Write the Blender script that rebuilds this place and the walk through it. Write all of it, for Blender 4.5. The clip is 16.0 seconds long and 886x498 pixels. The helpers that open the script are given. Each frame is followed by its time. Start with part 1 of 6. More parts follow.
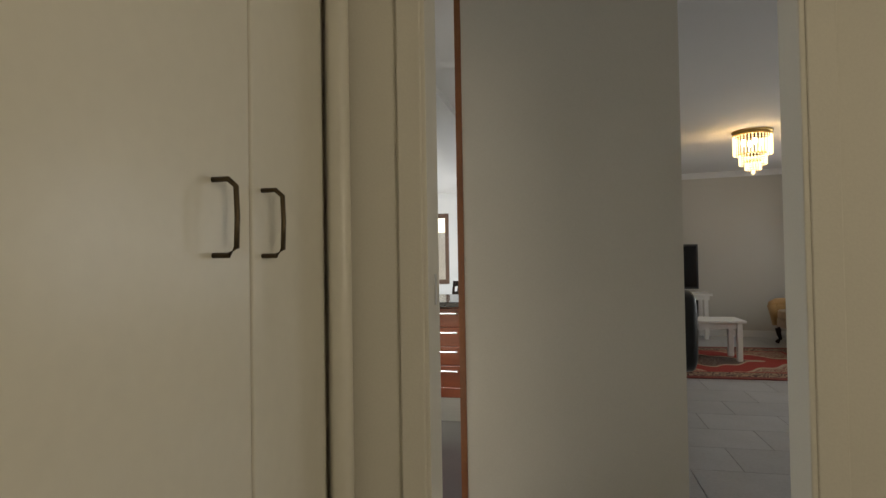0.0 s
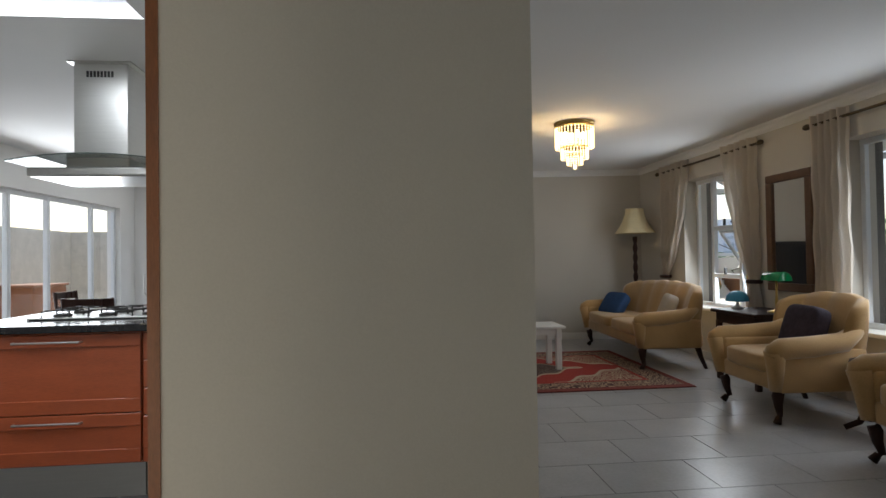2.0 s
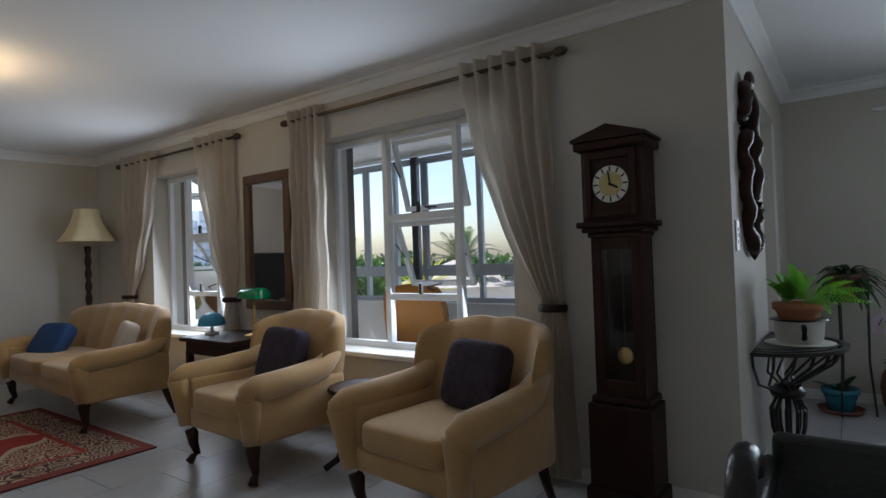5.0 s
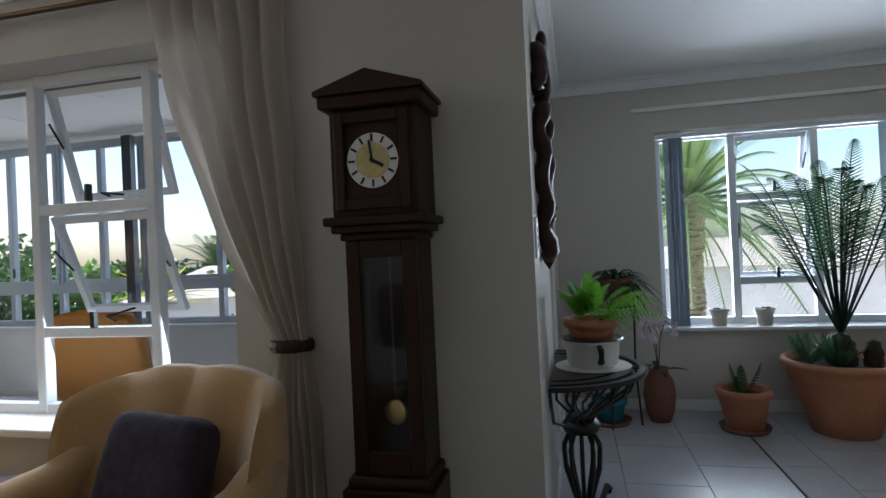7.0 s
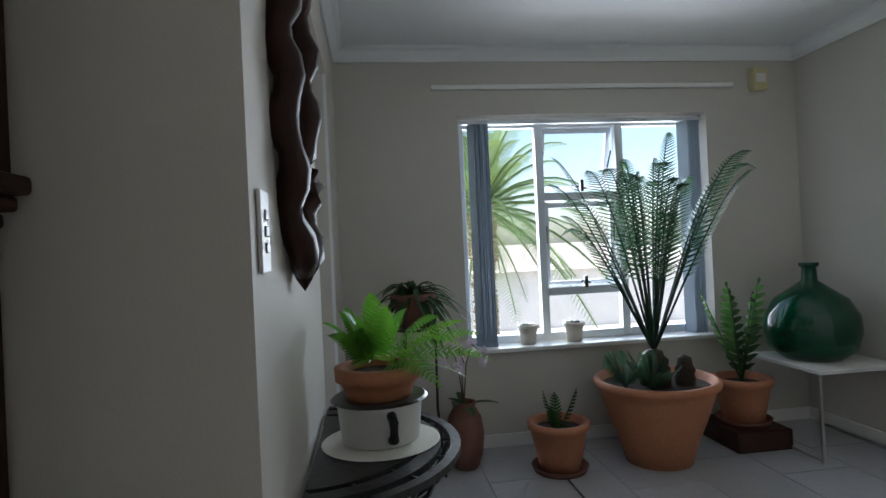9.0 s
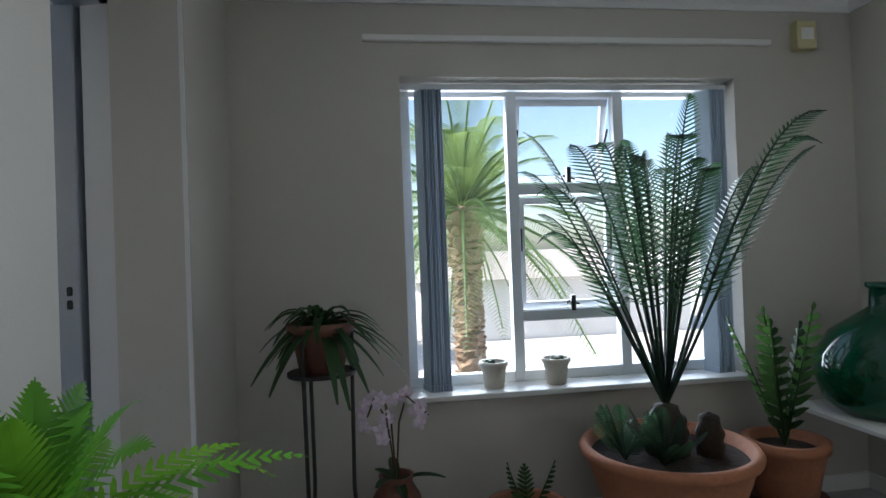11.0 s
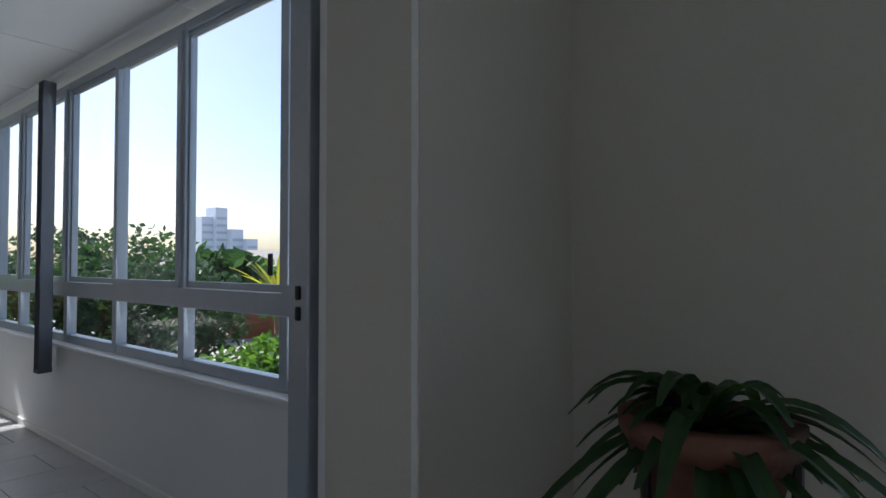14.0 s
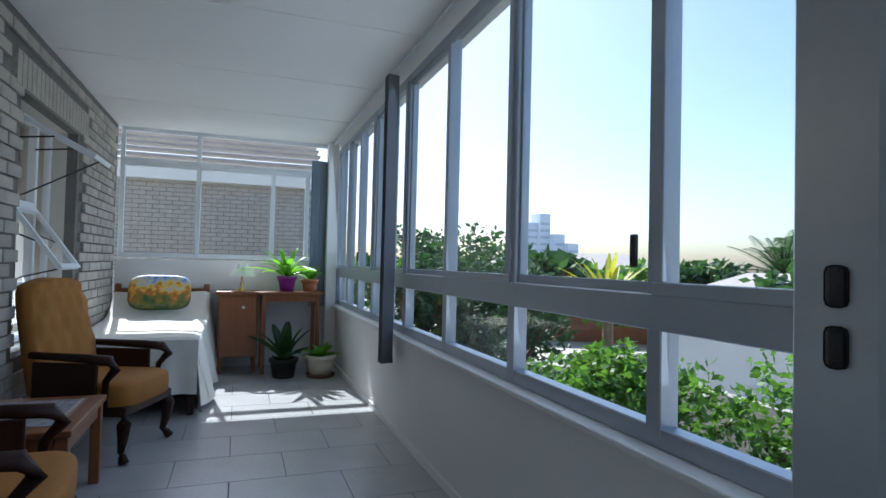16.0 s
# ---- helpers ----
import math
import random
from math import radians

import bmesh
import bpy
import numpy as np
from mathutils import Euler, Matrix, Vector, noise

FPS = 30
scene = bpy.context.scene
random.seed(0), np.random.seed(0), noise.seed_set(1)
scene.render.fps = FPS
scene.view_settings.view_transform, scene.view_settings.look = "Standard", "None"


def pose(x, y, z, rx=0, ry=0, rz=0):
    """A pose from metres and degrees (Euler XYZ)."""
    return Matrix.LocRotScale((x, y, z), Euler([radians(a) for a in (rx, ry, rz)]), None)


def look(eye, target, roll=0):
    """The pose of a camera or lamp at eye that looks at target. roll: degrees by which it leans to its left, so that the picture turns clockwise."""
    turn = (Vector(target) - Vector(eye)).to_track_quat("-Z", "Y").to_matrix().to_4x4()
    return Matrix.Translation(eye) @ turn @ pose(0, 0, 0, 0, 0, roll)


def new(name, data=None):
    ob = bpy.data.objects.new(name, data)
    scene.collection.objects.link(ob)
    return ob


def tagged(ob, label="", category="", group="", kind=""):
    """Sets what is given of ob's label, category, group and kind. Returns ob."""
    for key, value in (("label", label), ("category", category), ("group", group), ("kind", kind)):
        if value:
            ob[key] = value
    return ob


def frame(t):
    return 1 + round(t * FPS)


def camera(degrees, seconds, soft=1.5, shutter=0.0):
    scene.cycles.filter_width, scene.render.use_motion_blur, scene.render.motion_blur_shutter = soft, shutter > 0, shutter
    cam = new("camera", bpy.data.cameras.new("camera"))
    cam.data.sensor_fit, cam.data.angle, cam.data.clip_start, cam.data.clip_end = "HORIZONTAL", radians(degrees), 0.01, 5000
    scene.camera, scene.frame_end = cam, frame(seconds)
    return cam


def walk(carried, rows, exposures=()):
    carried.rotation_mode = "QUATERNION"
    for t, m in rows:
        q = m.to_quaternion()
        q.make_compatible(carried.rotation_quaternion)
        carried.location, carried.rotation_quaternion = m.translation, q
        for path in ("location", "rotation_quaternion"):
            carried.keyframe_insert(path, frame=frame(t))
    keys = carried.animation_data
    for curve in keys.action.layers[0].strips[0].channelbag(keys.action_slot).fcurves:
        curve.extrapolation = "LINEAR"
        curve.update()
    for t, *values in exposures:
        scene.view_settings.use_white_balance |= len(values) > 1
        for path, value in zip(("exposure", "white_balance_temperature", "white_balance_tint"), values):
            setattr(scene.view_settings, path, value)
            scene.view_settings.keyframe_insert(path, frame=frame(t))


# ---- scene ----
cam = camera(76.4, 16.0)
# seconds, x, y, z, yaw, pitch, roll
ROWS = [
    (0, 0.559, 1.505, 1.276, 12.352, 1.126, 0.938),
    (0.5, 0.549, 1.788, 1.274, 7.784, 1.116, 0.972),
    (1, 0.551, 2.058, 1.272, 2.994, 1.122, 0.883),
    (1.5, 0.616, 2.365, 1.270, -0.898, 1.086, 0.892),
    (2, 0.665, 2.643, 1.268, -5.572, 1.015, 0.899),
    (2.5, 0.746, 2.894, 1.263, -13.549, 1.054, 1.113),
    (3, 0.907, 3.114, 1.255, -21.520, 1.129, 1.466),
    (3.5, 1.065, 3.311, 1.249, -28.593, 1.224, 1.658),
    (4, 1.183, 3.476, 1.261, -38.518, 1.162, 1.691),
    (4.2, 1.251, 3.523, 1.266, -42.218, 1.160, 1.711),
    (6.3, 2.179, 4.003, 1.305, -69.008, 0.404, 2.567),
    (6.5, 2.292, 4.017, 1.308, -71.521, 0.362, 2.630),
    (7, 2.540, 4.062, 1.307, -76.894, 0.327, 2.650),
    (7.5, 2.799, 4.098, 1.300, -84.353, 0.200, 2.599),
    (8, 3.055, 4.073, 1.296, -89.849, 0.120, 2.695),
    (8.5, 3.334, 4.036, 1.306, -94.013, 0.082, 2.757),
    (9, 3.596, 4.002, 1.296, -97.191, 0.129, 2.677),
    (9.2, 3.687, 3.977, 1.292, -98.403, 0.206, 2.622),
    (11.5, 4.753, 3.451, 1.310, -96.293, 1.037, 1.569),
    (12, 4.968, 3.346, 1.314, -86.157, 0.955, 1.618),
    (12.5, 5.196, 3.308, 1.322, -77.380, 1.106, 1.042),
    (13, 5.453, 3.337, 1.319, -70.441, 1.288, 0.740),
    (13.5, 5.678, 3.391, 1.306, -60.278, 1.347, 0.404),
    (14, 5.853, 3.556, 1.295, -51.692, 1.460, 0.024),
    (14.5, 6.014, 3.755, 1.287, -43.990, 1.586, -0.346),
    (15, 6.147, 3.944, 1.276, -35.364, 1.575, -0.634),
    (15.5, 6.225, 4.099, 1.260, -26.449, 1.537, -0.967),
    (16, 6.230, 4.323, 1.236, -20.004, 1.563, -1.364),
]
walk(cam, [(t, pose(x, y, z, 90 + pitch, roll, yaw)) for t, x, y, z, yaw, pitch, roll in ROWS],
     [(0, 0.65, 7100, 10), (1.5, 0.75, 6700, 10), (2.5, 0.6, 6400, 10), (3.5, 0.6, 6100, 10), (4, 0.6, 6050, 10), (6.5, 0.85, 5850, 10), (8, 1.0, 6000, 10), (9, 1.1, 6100, 10),
      (11.5, 0.85, 6050, 10), (12.5, 0.55, 6050, 10), (13.5, 0.4, 6000, 10), (14.5, 0.45, 5850, 10), (15.2, 0.55, 5700, 8), (16, 0.65, 5550, 6)])

# ---- world, sun, large lights ----
wd = bpy.data.worlds.new("sky")
scene.world = wd
wd.use_nodes = True
sky = wd.node_tree.nodes.new("ShaderNodeTexSky")
sky.sky_type, sky.sun_disc = "NISHITA", False
SUN_EL, SUN_AZ = radians(46), radians(-9)
sky.sun_elevation, sky.sun_rotation = SUN_EL, SUN_AZ
sky.dust_density = 2.0
wd.node_tree.links.new(sky.outputs[0], wd.node_tree.nodes["Background"].inputs[0])
wd.node_tree.nodes["Background"].inputs[1].default_value = 0.15
sun = new("sun", bpy.data.lights.new("sun", "SUN"))
sun.data.energy, sun.data.angle, sun.data.color = 5.0, radians(0.5), (1.0, 0.95, 0.87)
sun_dir = Vector((math.sin(SUN_AZ) * math.cos(SUN_EL), math.cos(SUN_AZ) * math.cos(SUN_EL), math.sin(SUN_EL)))
sun.matrix_world = look(sun_dir * 50, (0, 0, 0))


def area_lamp(name, at, target, sx, sy, watts, color, spread=180):
    ld = bpy.data.lights.new(name, "AREA")
    ld.shape, ld.size, ld.size_y, ld.energy, ld.color = "RECTANGLE", sx, sy, watts, color
    ld.spread = radians(spread)
    ob = new(name, ld)
    ob.matrix_world = look(at, target)
    return ob


SKYCOL = (0.86, 0.93, 1.0)
# daylight standing in the openings, apart from the study lamp
area_lamp("light_kitchen_slider", (-3.35, 10.0, 1.2), (0, 10.0, 1.0), 3.2, 2.0, 62, SKYCOL)
area_lamp("light_skylight", (-1.07, 5.05, 2.7), (-1.07, 5.05, 0), 0.8, 1.25, 34, SKYCOL)
area_lamp("light_plant_window", (7.48, 2.55, 1.35), (4.6, 2.55, 1.55), 1.65, 1.45, 24, SKYCOL, 95)
area_lamp("light_sunroom_glazing", (7.33, 8.0, 1.7), (5.0, 8.0, 1.5), 6.2, 1.6, 11, SKYCOL)
# added warm fill in front of the closed east wall, brightens the cupboard
area_lamp("light_study_fill", (2.5, 0.6, 1.5), (-0.2, 1.6, 1.3), 1.4, 1.2, 17, (1.0, 0.9, 0.72))
for yy, wide, ww in ((6.37, 1.15, 13), (9.12, 0.75, 12)):
    area_lamp("light_sunroom_window", (4.64, yy, 1.45), (2, yy, 0.8), wide, 1.5, ww, SKYCOL)
bulb = new("light_chandelier", bpy.data.lights.new("light_chandelier", "POINT"))
bulb.data.energy, bulb.data.color, bulb.data.shadow_soft_size = 10, (1.0, 0.72, 0.4), 0.1
bulb.location = (2.53, 8.08, 2.4)


# ---- materials ----
def mat(name, col, rough=0.6, var=0.12, scale=6.0, bump=0.1, metal=0.0, fine=60.0, spec=0.5, trans=0.0, coat=0.0, per_object=0.0, stretch=(1, 1, 1)):
    m = bpy.data.materials.new(name)
    m.use_nodes = True
    nt = m.node_tree
    b = nt.nodes["Principled BSDF"]
    b.inputs["Roughness"].default_value = rough
    b.inputs["Metallic"].default_value = metal
    b.inputs["Specular IOR Level"].default_value = spec
    b.inputs["Transmission Weight"].default_value = trans
    b.inputs["Coat Weight"].default_value = coat
    tc = nt.nodes.new("ShaderNodeTexCoord")
    mp = nt.nodes.new("ShaderNodeMapping")
    mp.inputs["Scale"].default_value = stretch
    nt.links.new(tc.outputs["Object"], mp.inputs[0])
    n1 = nt.nodes.new("ShaderNodeTexNoise")
    n1.inputs["Scale"].default_value, n1.inputs["Detail"].default_value = scale, 4
    nt.links.new(mp.outputs[0], n1.inputs[0])
    n2 = nt.nodes.new("ShaderNodeTexNoise")
    n2.inputs["Scale"].default_value, n2.inputs["Detail"].default_value = fine, 3
    nt.links.new(mp.outputs[0], n2.inputs[0])
    mix = nt.nodes.new("ShaderNodeMath")
    mix.operation = "ADD"
    nt.links.new(n1.outputs[0], mix.inputs[0])
    nt.links.new(n2.outputs[0], mix.inputs[1])
    ramp = nt.nodes.new("ShaderNodeMapRange")
    ramp.inputs[1].default_value, ramp.inputs[2].default_value = 0.6, 1.4
    ramp.inputs[3].default_value, ramp.inputs[4].default_value = 1 - var, 1 + var
    nt.links.new(mix.outputs[0], ramp.inputs[0])
    val = ramp.outputs[0]
    if per_object:
        oi = nt.nodes.new("ShaderNodeObjectInfo")
        r2 = nt.nodes.new("ShaderNodeMapRange")
        r2.inputs[3].default_value, r2.inputs[4].default_value = 1 - per_object, 1 + per_object
        nt.links.new(oi.outputs["Random"], r2.inputs[0])
        mu = nt.nodes.new("ShaderNodeMath")
        mu.operation = "MULTIPLY"
        nt.links.new(val, mu.inputs[0])
        nt.links.new(r2.outputs[0], mu.inputs[1])
        val = mu.outputs[0]
    vm = nt.nodes.new("ShaderNodeVectorMath")
    vm.operation = "SCALE"
    vm.inputs[0].default_value = col
    nt.links.new(val, vm.inputs["Scale"])
    nt.links.new(vm.outputs[0], b.inputs["Base Color"])
    if bump:
        bp = nt.nodes.new("ShaderNodeBump")
        bp.inputs["Strength"].default_value, bp.inputs["Distance"].default_value = bump, 0.01
        nt.links.new(n2.outputs[0], bp.inputs["Height"])
        nt.links.new(bp.outputs[0], b.inputs["Normal"])
    return m


def glow(name, col, power):
    m = mat(name, col, 0.4, 0.02)
    b = m.node_tree.nodes["Principled BSDF"]
    b.inputs["Emission Color"].default_value = (*col, 1)
    b.inputs["Emission Strength"].default_value = power
    return m


def clear_glass(name, col=(1, 1, 1)):
    m = bpy.data.materials.new(name)
    m.use_nodes = True
    nt = m.node_tree
    nt.nodes.remove(nt.nodes["Principled BSDF"])
    tr, gl, mx, fr, pw = (nt.nodes.new(k) for k in ("ShaderNodeBsdfTransparent", "ShaderNodeBsdfGlossy", "ShaderNodeMixShader", "ShaderNodeLayerWeight", "ShaderNodeMath"))
    tr.inputs[0].default_value = (*col, 1)
    gl.inputs["Roughness"].default_value = 0.02
    pw.operation, pw.inputs[1].default_value = "POWER", 5.0
    sc = nt.nodes.new("ShaderNodeMath")
    sc.operation, sc.inputs[1].default_value, sc.inputs[2].default_value = "MULTIPLY_ADD", 0.5, 0.03
    for a, b in ((fr.outputs["Facing"], pw.inputs[0]), (pw.outputs[0], sc.inputs[0]), (sc.outputs[0], mx.inputs[0]), (tr.outputs[0], mx.inputs[1]), (gl.outputs[0], mx.inputs[2]), (mx.outputs[0], nt.nodes["Material Output"].inputs[0])):
        nt.links.new(a, b)
    return m


def leaf_mat(name, col):
    m = mat(name, col, 0.45, 0.35, 9, 0.0, fine=40, per_object=0.1)
    nt = m.node_tree
    tl2, mx = nt.nodes.new("ShaderNodeBsdfTranslucent"), nt.nodes.new("ShaderNodeMixShader")
    mx.inputs[0].default_value = 0.4
    tl2.inputs[0].default_value = (min(1, col[0] * 2.2), min(1, col[1] * 2.0), col[2] * 1.2, 1)
    nt.links.new(nt.nodes["Principled BSDF"].outputs[0], mx.inputs[1])
    nt.links.new(tl2.outputs[0], mx.inputs[2])
    nt.links.new(mx.outputs[0], nt.nodes["Material Output"].inputs[0])
    return m


PAINT = mat("taupe_paint", (0.56, 0.53, 0.475), 0.75, 0.04, 1.5, 0.06, fine=150)
CREAM = mat("cream_paint", (0.66, 0.63, 0.55), 0.6, 0.04, 1.5, 0.05, fine=150)
WHITE = mat("white_wall_paint", (0.78, 0.78, 0.77), 0.7, 0.04, 1.5, 0.06, fine=140)
CEIL = mat("white_ceiling", (0.8, 0.8, 0.8), 0.85, 0.03, 1.0, 0.05, fine=90)
GLOSSWHITE = mat("white_enamel", (0.8, 0.79, 0.76), 0.35, 0.03, 4, 0.02)
CUPBOARD = mat("cream_enamel_door", (0.72, 0.69, 0.6), 0.3, 0.03, 2, 0.03, fine=30)
ALU = mat("white_aluminium", (0.74, 0.77, 0.8), 0.35, 0.04, 5, 0.02)
ALUGREY = mat("grey_aluminium", (0.42, 0.46, 0.52), 0.35, 0.05, 5, 0.02, metal=0.3)
TILE = mat("grey_stone_tile", (0.42, 0.42, 0.43), 0.28, 0.13, 4, 0.08, fine=45, per_object=0.05)
GROUT = mat("dark_grout", (0.2, 0.2, 0.2), 0.9, 0.1)
DARKTILE = mat("dark_kitchen_tile", (0.06, 0.055, 0.055), 0.3, 0.2, 3, 0.05)
BRICK = mat("buff_grey_brick", (0.36, 0.33, 0.29), 0.85, 0.2, 8, 0.5, fine=70, per_object=0.14)
MORTAR = mat("mortar", (0.16, 0.15, 0.14), 0.95, 0.15, 10, 0.4)
CHERRY = mat("cherry_wood", (0.3, 0.065, 0.022), 0.3, 0.2, 3, 0.05, fine=30, coat=0.3, stretch=(1, 1, 6))
DARKWOOD = mat("dark_stained_wood", (0.032, 0.012, 0.008), 0.45, 0.3, 4, 0.08, fine=40, spec=0.25, stretch=(6, 6, 1))
REDWOOD = mat("brown_varnished_wood", (0.22, 0.08, 0.03), 0.35, 0.25, 4, 0.08, fine=40, stretch=(6, 6, 1))
FRAMEWOOD = mat("walnut_frame_wood", (0.11, 0.055, 0.03), 0.45, 0.3, 6, 0.1, fine=40)
VELVET = mat("mustard_velvet", (0.46, 0.28, 0.11), 0.85, 0.14, 5, 0.15, fine=120)
VELVET.node_tree.nodes["Principled BSDF"].inputs["Sheen Weight"].default_value = 0.4
ORANGE = mat("ochre_velvet", (0.36, 0.15, 0.025), 0.8, 0.2, 5, 0.15, fine=120)
BLUECLOTH = mat("blue_cloth", (0.02, 0.06, 0.16), 0.9, 0.2, 12, 0.2)
PURPLECLOTH = mat("dark_patterned_cloth", (0.035, 0.025, 0.04), 0.9, 0.5, 14, 0.2, fine=40)
CLOTH = mat("ivory_curtain_cloth", (0.66, 0.6, 0.53), 0.9, 0.08, 8, 0.25, fine=180)
def see_through(m, col, amount):
    nt = m.node_tree
    tb2, mx = nt.nodes.new("ShaderNodeBsdfTranslucent"), nt.nodes.new("ShaderNodeMixShader")
    mx.inputs[0].default_value = amount
    tb2.inputs[0].default_value = (*col, 1)
    nt.links.new(nt.nodes["Principled BSDF"].outputs[0], mx.inputs[1])
    nt.links.new(tb2.outputs[0], mx.inputs[2])
    nt.links.new(mx.outputs[0], nt.nodes["Material Output"].inputs[0])


see_through(CLOTH, (0.8, 0.74, 0.66), 0.5)
THROW = mat("ivory_woven_throw", (0.78, 0.76, 0.7), 0.95, 0.08, 10, 0.35, fine=160)
BLACK = mat("black_leather", (0.012, 0.012, 0.013), 0.32, 0.2, 10, 0.2, fine=90)
IRON = mat("black_wrought_iron", (0.015, 0.013, 0.012), 0.4, 0.2, 12, 0.2)
GRANITE = mat("black_granite", (0.012, 0.012, 0.014), 0.12, 0.5, 40, 0.0, fine=200)
STEEL = mat("brushed_steel", (0.6, 0.6, 0.58), 0.3, 0.06, 5, 0.03, metal=1.0, stretch=(1, 1, 20))
BRASS = mat("brass", (0.6, 0.42, 0.15), 0.3, 0.1, 8, 0.02, metal=1.0)
BRONZE = mat("antique_bronze_handle", (0.1, 0.075, 0.045), 0.4, 0.2, 20, 0.05, metal=0.8)
TERRA = mat("terracotta", (0.42, 0.17, 0.085), 0.75, 0.15, 6, 0.2, fine=50)
DARKTERRA = mat("brown_clay", (0.17, 0.07, 0.045), 0.6, 0.2, 6, 0.2)
SOIL = mat("potting_soil", (0.04, 0.028, 0.02), 0.95, 0.4, 30, 0.6)
BLUEPOT = mat("blue_glazed_pot", (0.03, 0.2, 0.28), 0.25, 0.1, 8, 0.03)
PURPLEPOT = mat("purple_glazed_pot", (0.22, 0.02, 0.25), 0.3, 0.1, 8, 0.03)
CREAMPOT = mat("cream_pot", (0.6, 0.55, 0.45), 0.6, 0.1, 8, 0.1)
LEAF = leaf_mat("fresh_green_leaf", (0.13, 0.32, 0.035))
FERNLEAF = leaf_mat("bright_fern_leaf", (0.09, 0.26, 0.035))
GARDENLEAF = leaf_mat("garden_leaf", (0.075, 0.17, 0.03))
LEAFDARK = leaf_mat("dark_green_leaf", (0.025, 0.065, 0.022))
CYCAD = leaf_mat("blue_green_cycad_leaf", (0.02, 0.05, 0.035))
PALMLEAF = leaf_mat("palm_leaf", (0.13, 0.21, 0.085))
YELLOWLEAF = leaf_mat("yellow_green_leaf", (0.3, 0.32, 0.04))
BARK = mat("palm_bark", (0.28, 0.2, 0.13), 0.9, 0.35, 10, 0.6, fine=40)
BARKDARK = mat("dark_scaly_stem", (0.04, 0.028, 0.018), 0.9, 0.4, 25, 0.8, fine=70)
STEM = mat("brown_stem", (0.1, 0.06, 0.03), 0.8, 0.2)
GREENGLASS = mat("green_bottle_glass", (0.0, 0.07, 0.03), 0.05, 0.05, trans=0.35, bump=0.0)
GREENSHADE = mat("green_glass_shade", (0.0, 0.22, 0.07), 0.15, 0.05, bump=0.0)
BLUESHADE = mat("light_blue_shade", (0.05, 0.3, 0.5), 0.4, 0.05, bump=0.0)
LAMPSHADE = mat("cream_fabric_shade", (0.72, 0.62, 0.38), 0.8, 0.08, 6, 0.1)
CRYSTAL = glow("lit_crystal", (1.0, 0.78, 0.45), 1.6)
BULB = glow("warm_bulb", (1.0, 0.75, 0.4), 14.0)
HOODLAMP = glow("hood_lamp", (1.0, 0.8, 0.5), 8.0)
MIRROR = mat("mirror_silver", (0.9, 0.9, 0.9), 0.01, 0.0, bump=0.0, metal=1.0)
GLASS = clear_glass("clear_window_glass")
BLIND = mat("blue_grey_blind_cloth", (0.36, 0.43, 0.5), 0.8, 0.08, 4, 0.1, fine=120)
DARKBLIND = mat("dark_grey_blind_cloth", (0.12, 0.13, 0.15), 0.8, 0.08, 4, 0.1)
PAPER = mat("white_print", (0.8, 0.8, 0.78), 0.6, 0.02)
TVBLACK = mat("black_screen", (0.006, 0.006, 0.008), 0.15, 0.05, bump=0.0)
DIALMAT = mat("silver_dial", (0.75, 0.75, 0.7), 0.35, 0.05, metal=0.3)
GOLD = mat("gold_dial", (0.55, 0.47, 0.2), 0.4, 0.2, 20, 0.05, metal=0.3)
PETAL = mat("lilac_petal", (0.7, 0.58, 0.68), 0.6, 0.15, 30, 0.0)
PAVING = mat("pale_paving", (0.5, 0.48, 0.44), 0.85, 0.15, 0.7, 0.3, fine=8)
ROOF = mat("grey_roof_tile", (0.4, 0.36, 0.33), 0.8, 0.2, 3, 0.4, fine=14)
PLASTER = mat("outside_plaster", (0.7, 0.68, 0.64), 0.85, 0.1, 1)
REDBRICK = mat("red_brick_gable", (0.3, 0.12, 0.07), 0.85, 0.2, 4)
FAR = mat("hazy_tower", (0.55, 0.6, 0.68), 0.9, 0.05)
RUGMAT = mat("red_patterned_rug", (0.2, 0.025, 0.02), 0.95, 0.4, 9, 0.5, fine=200)


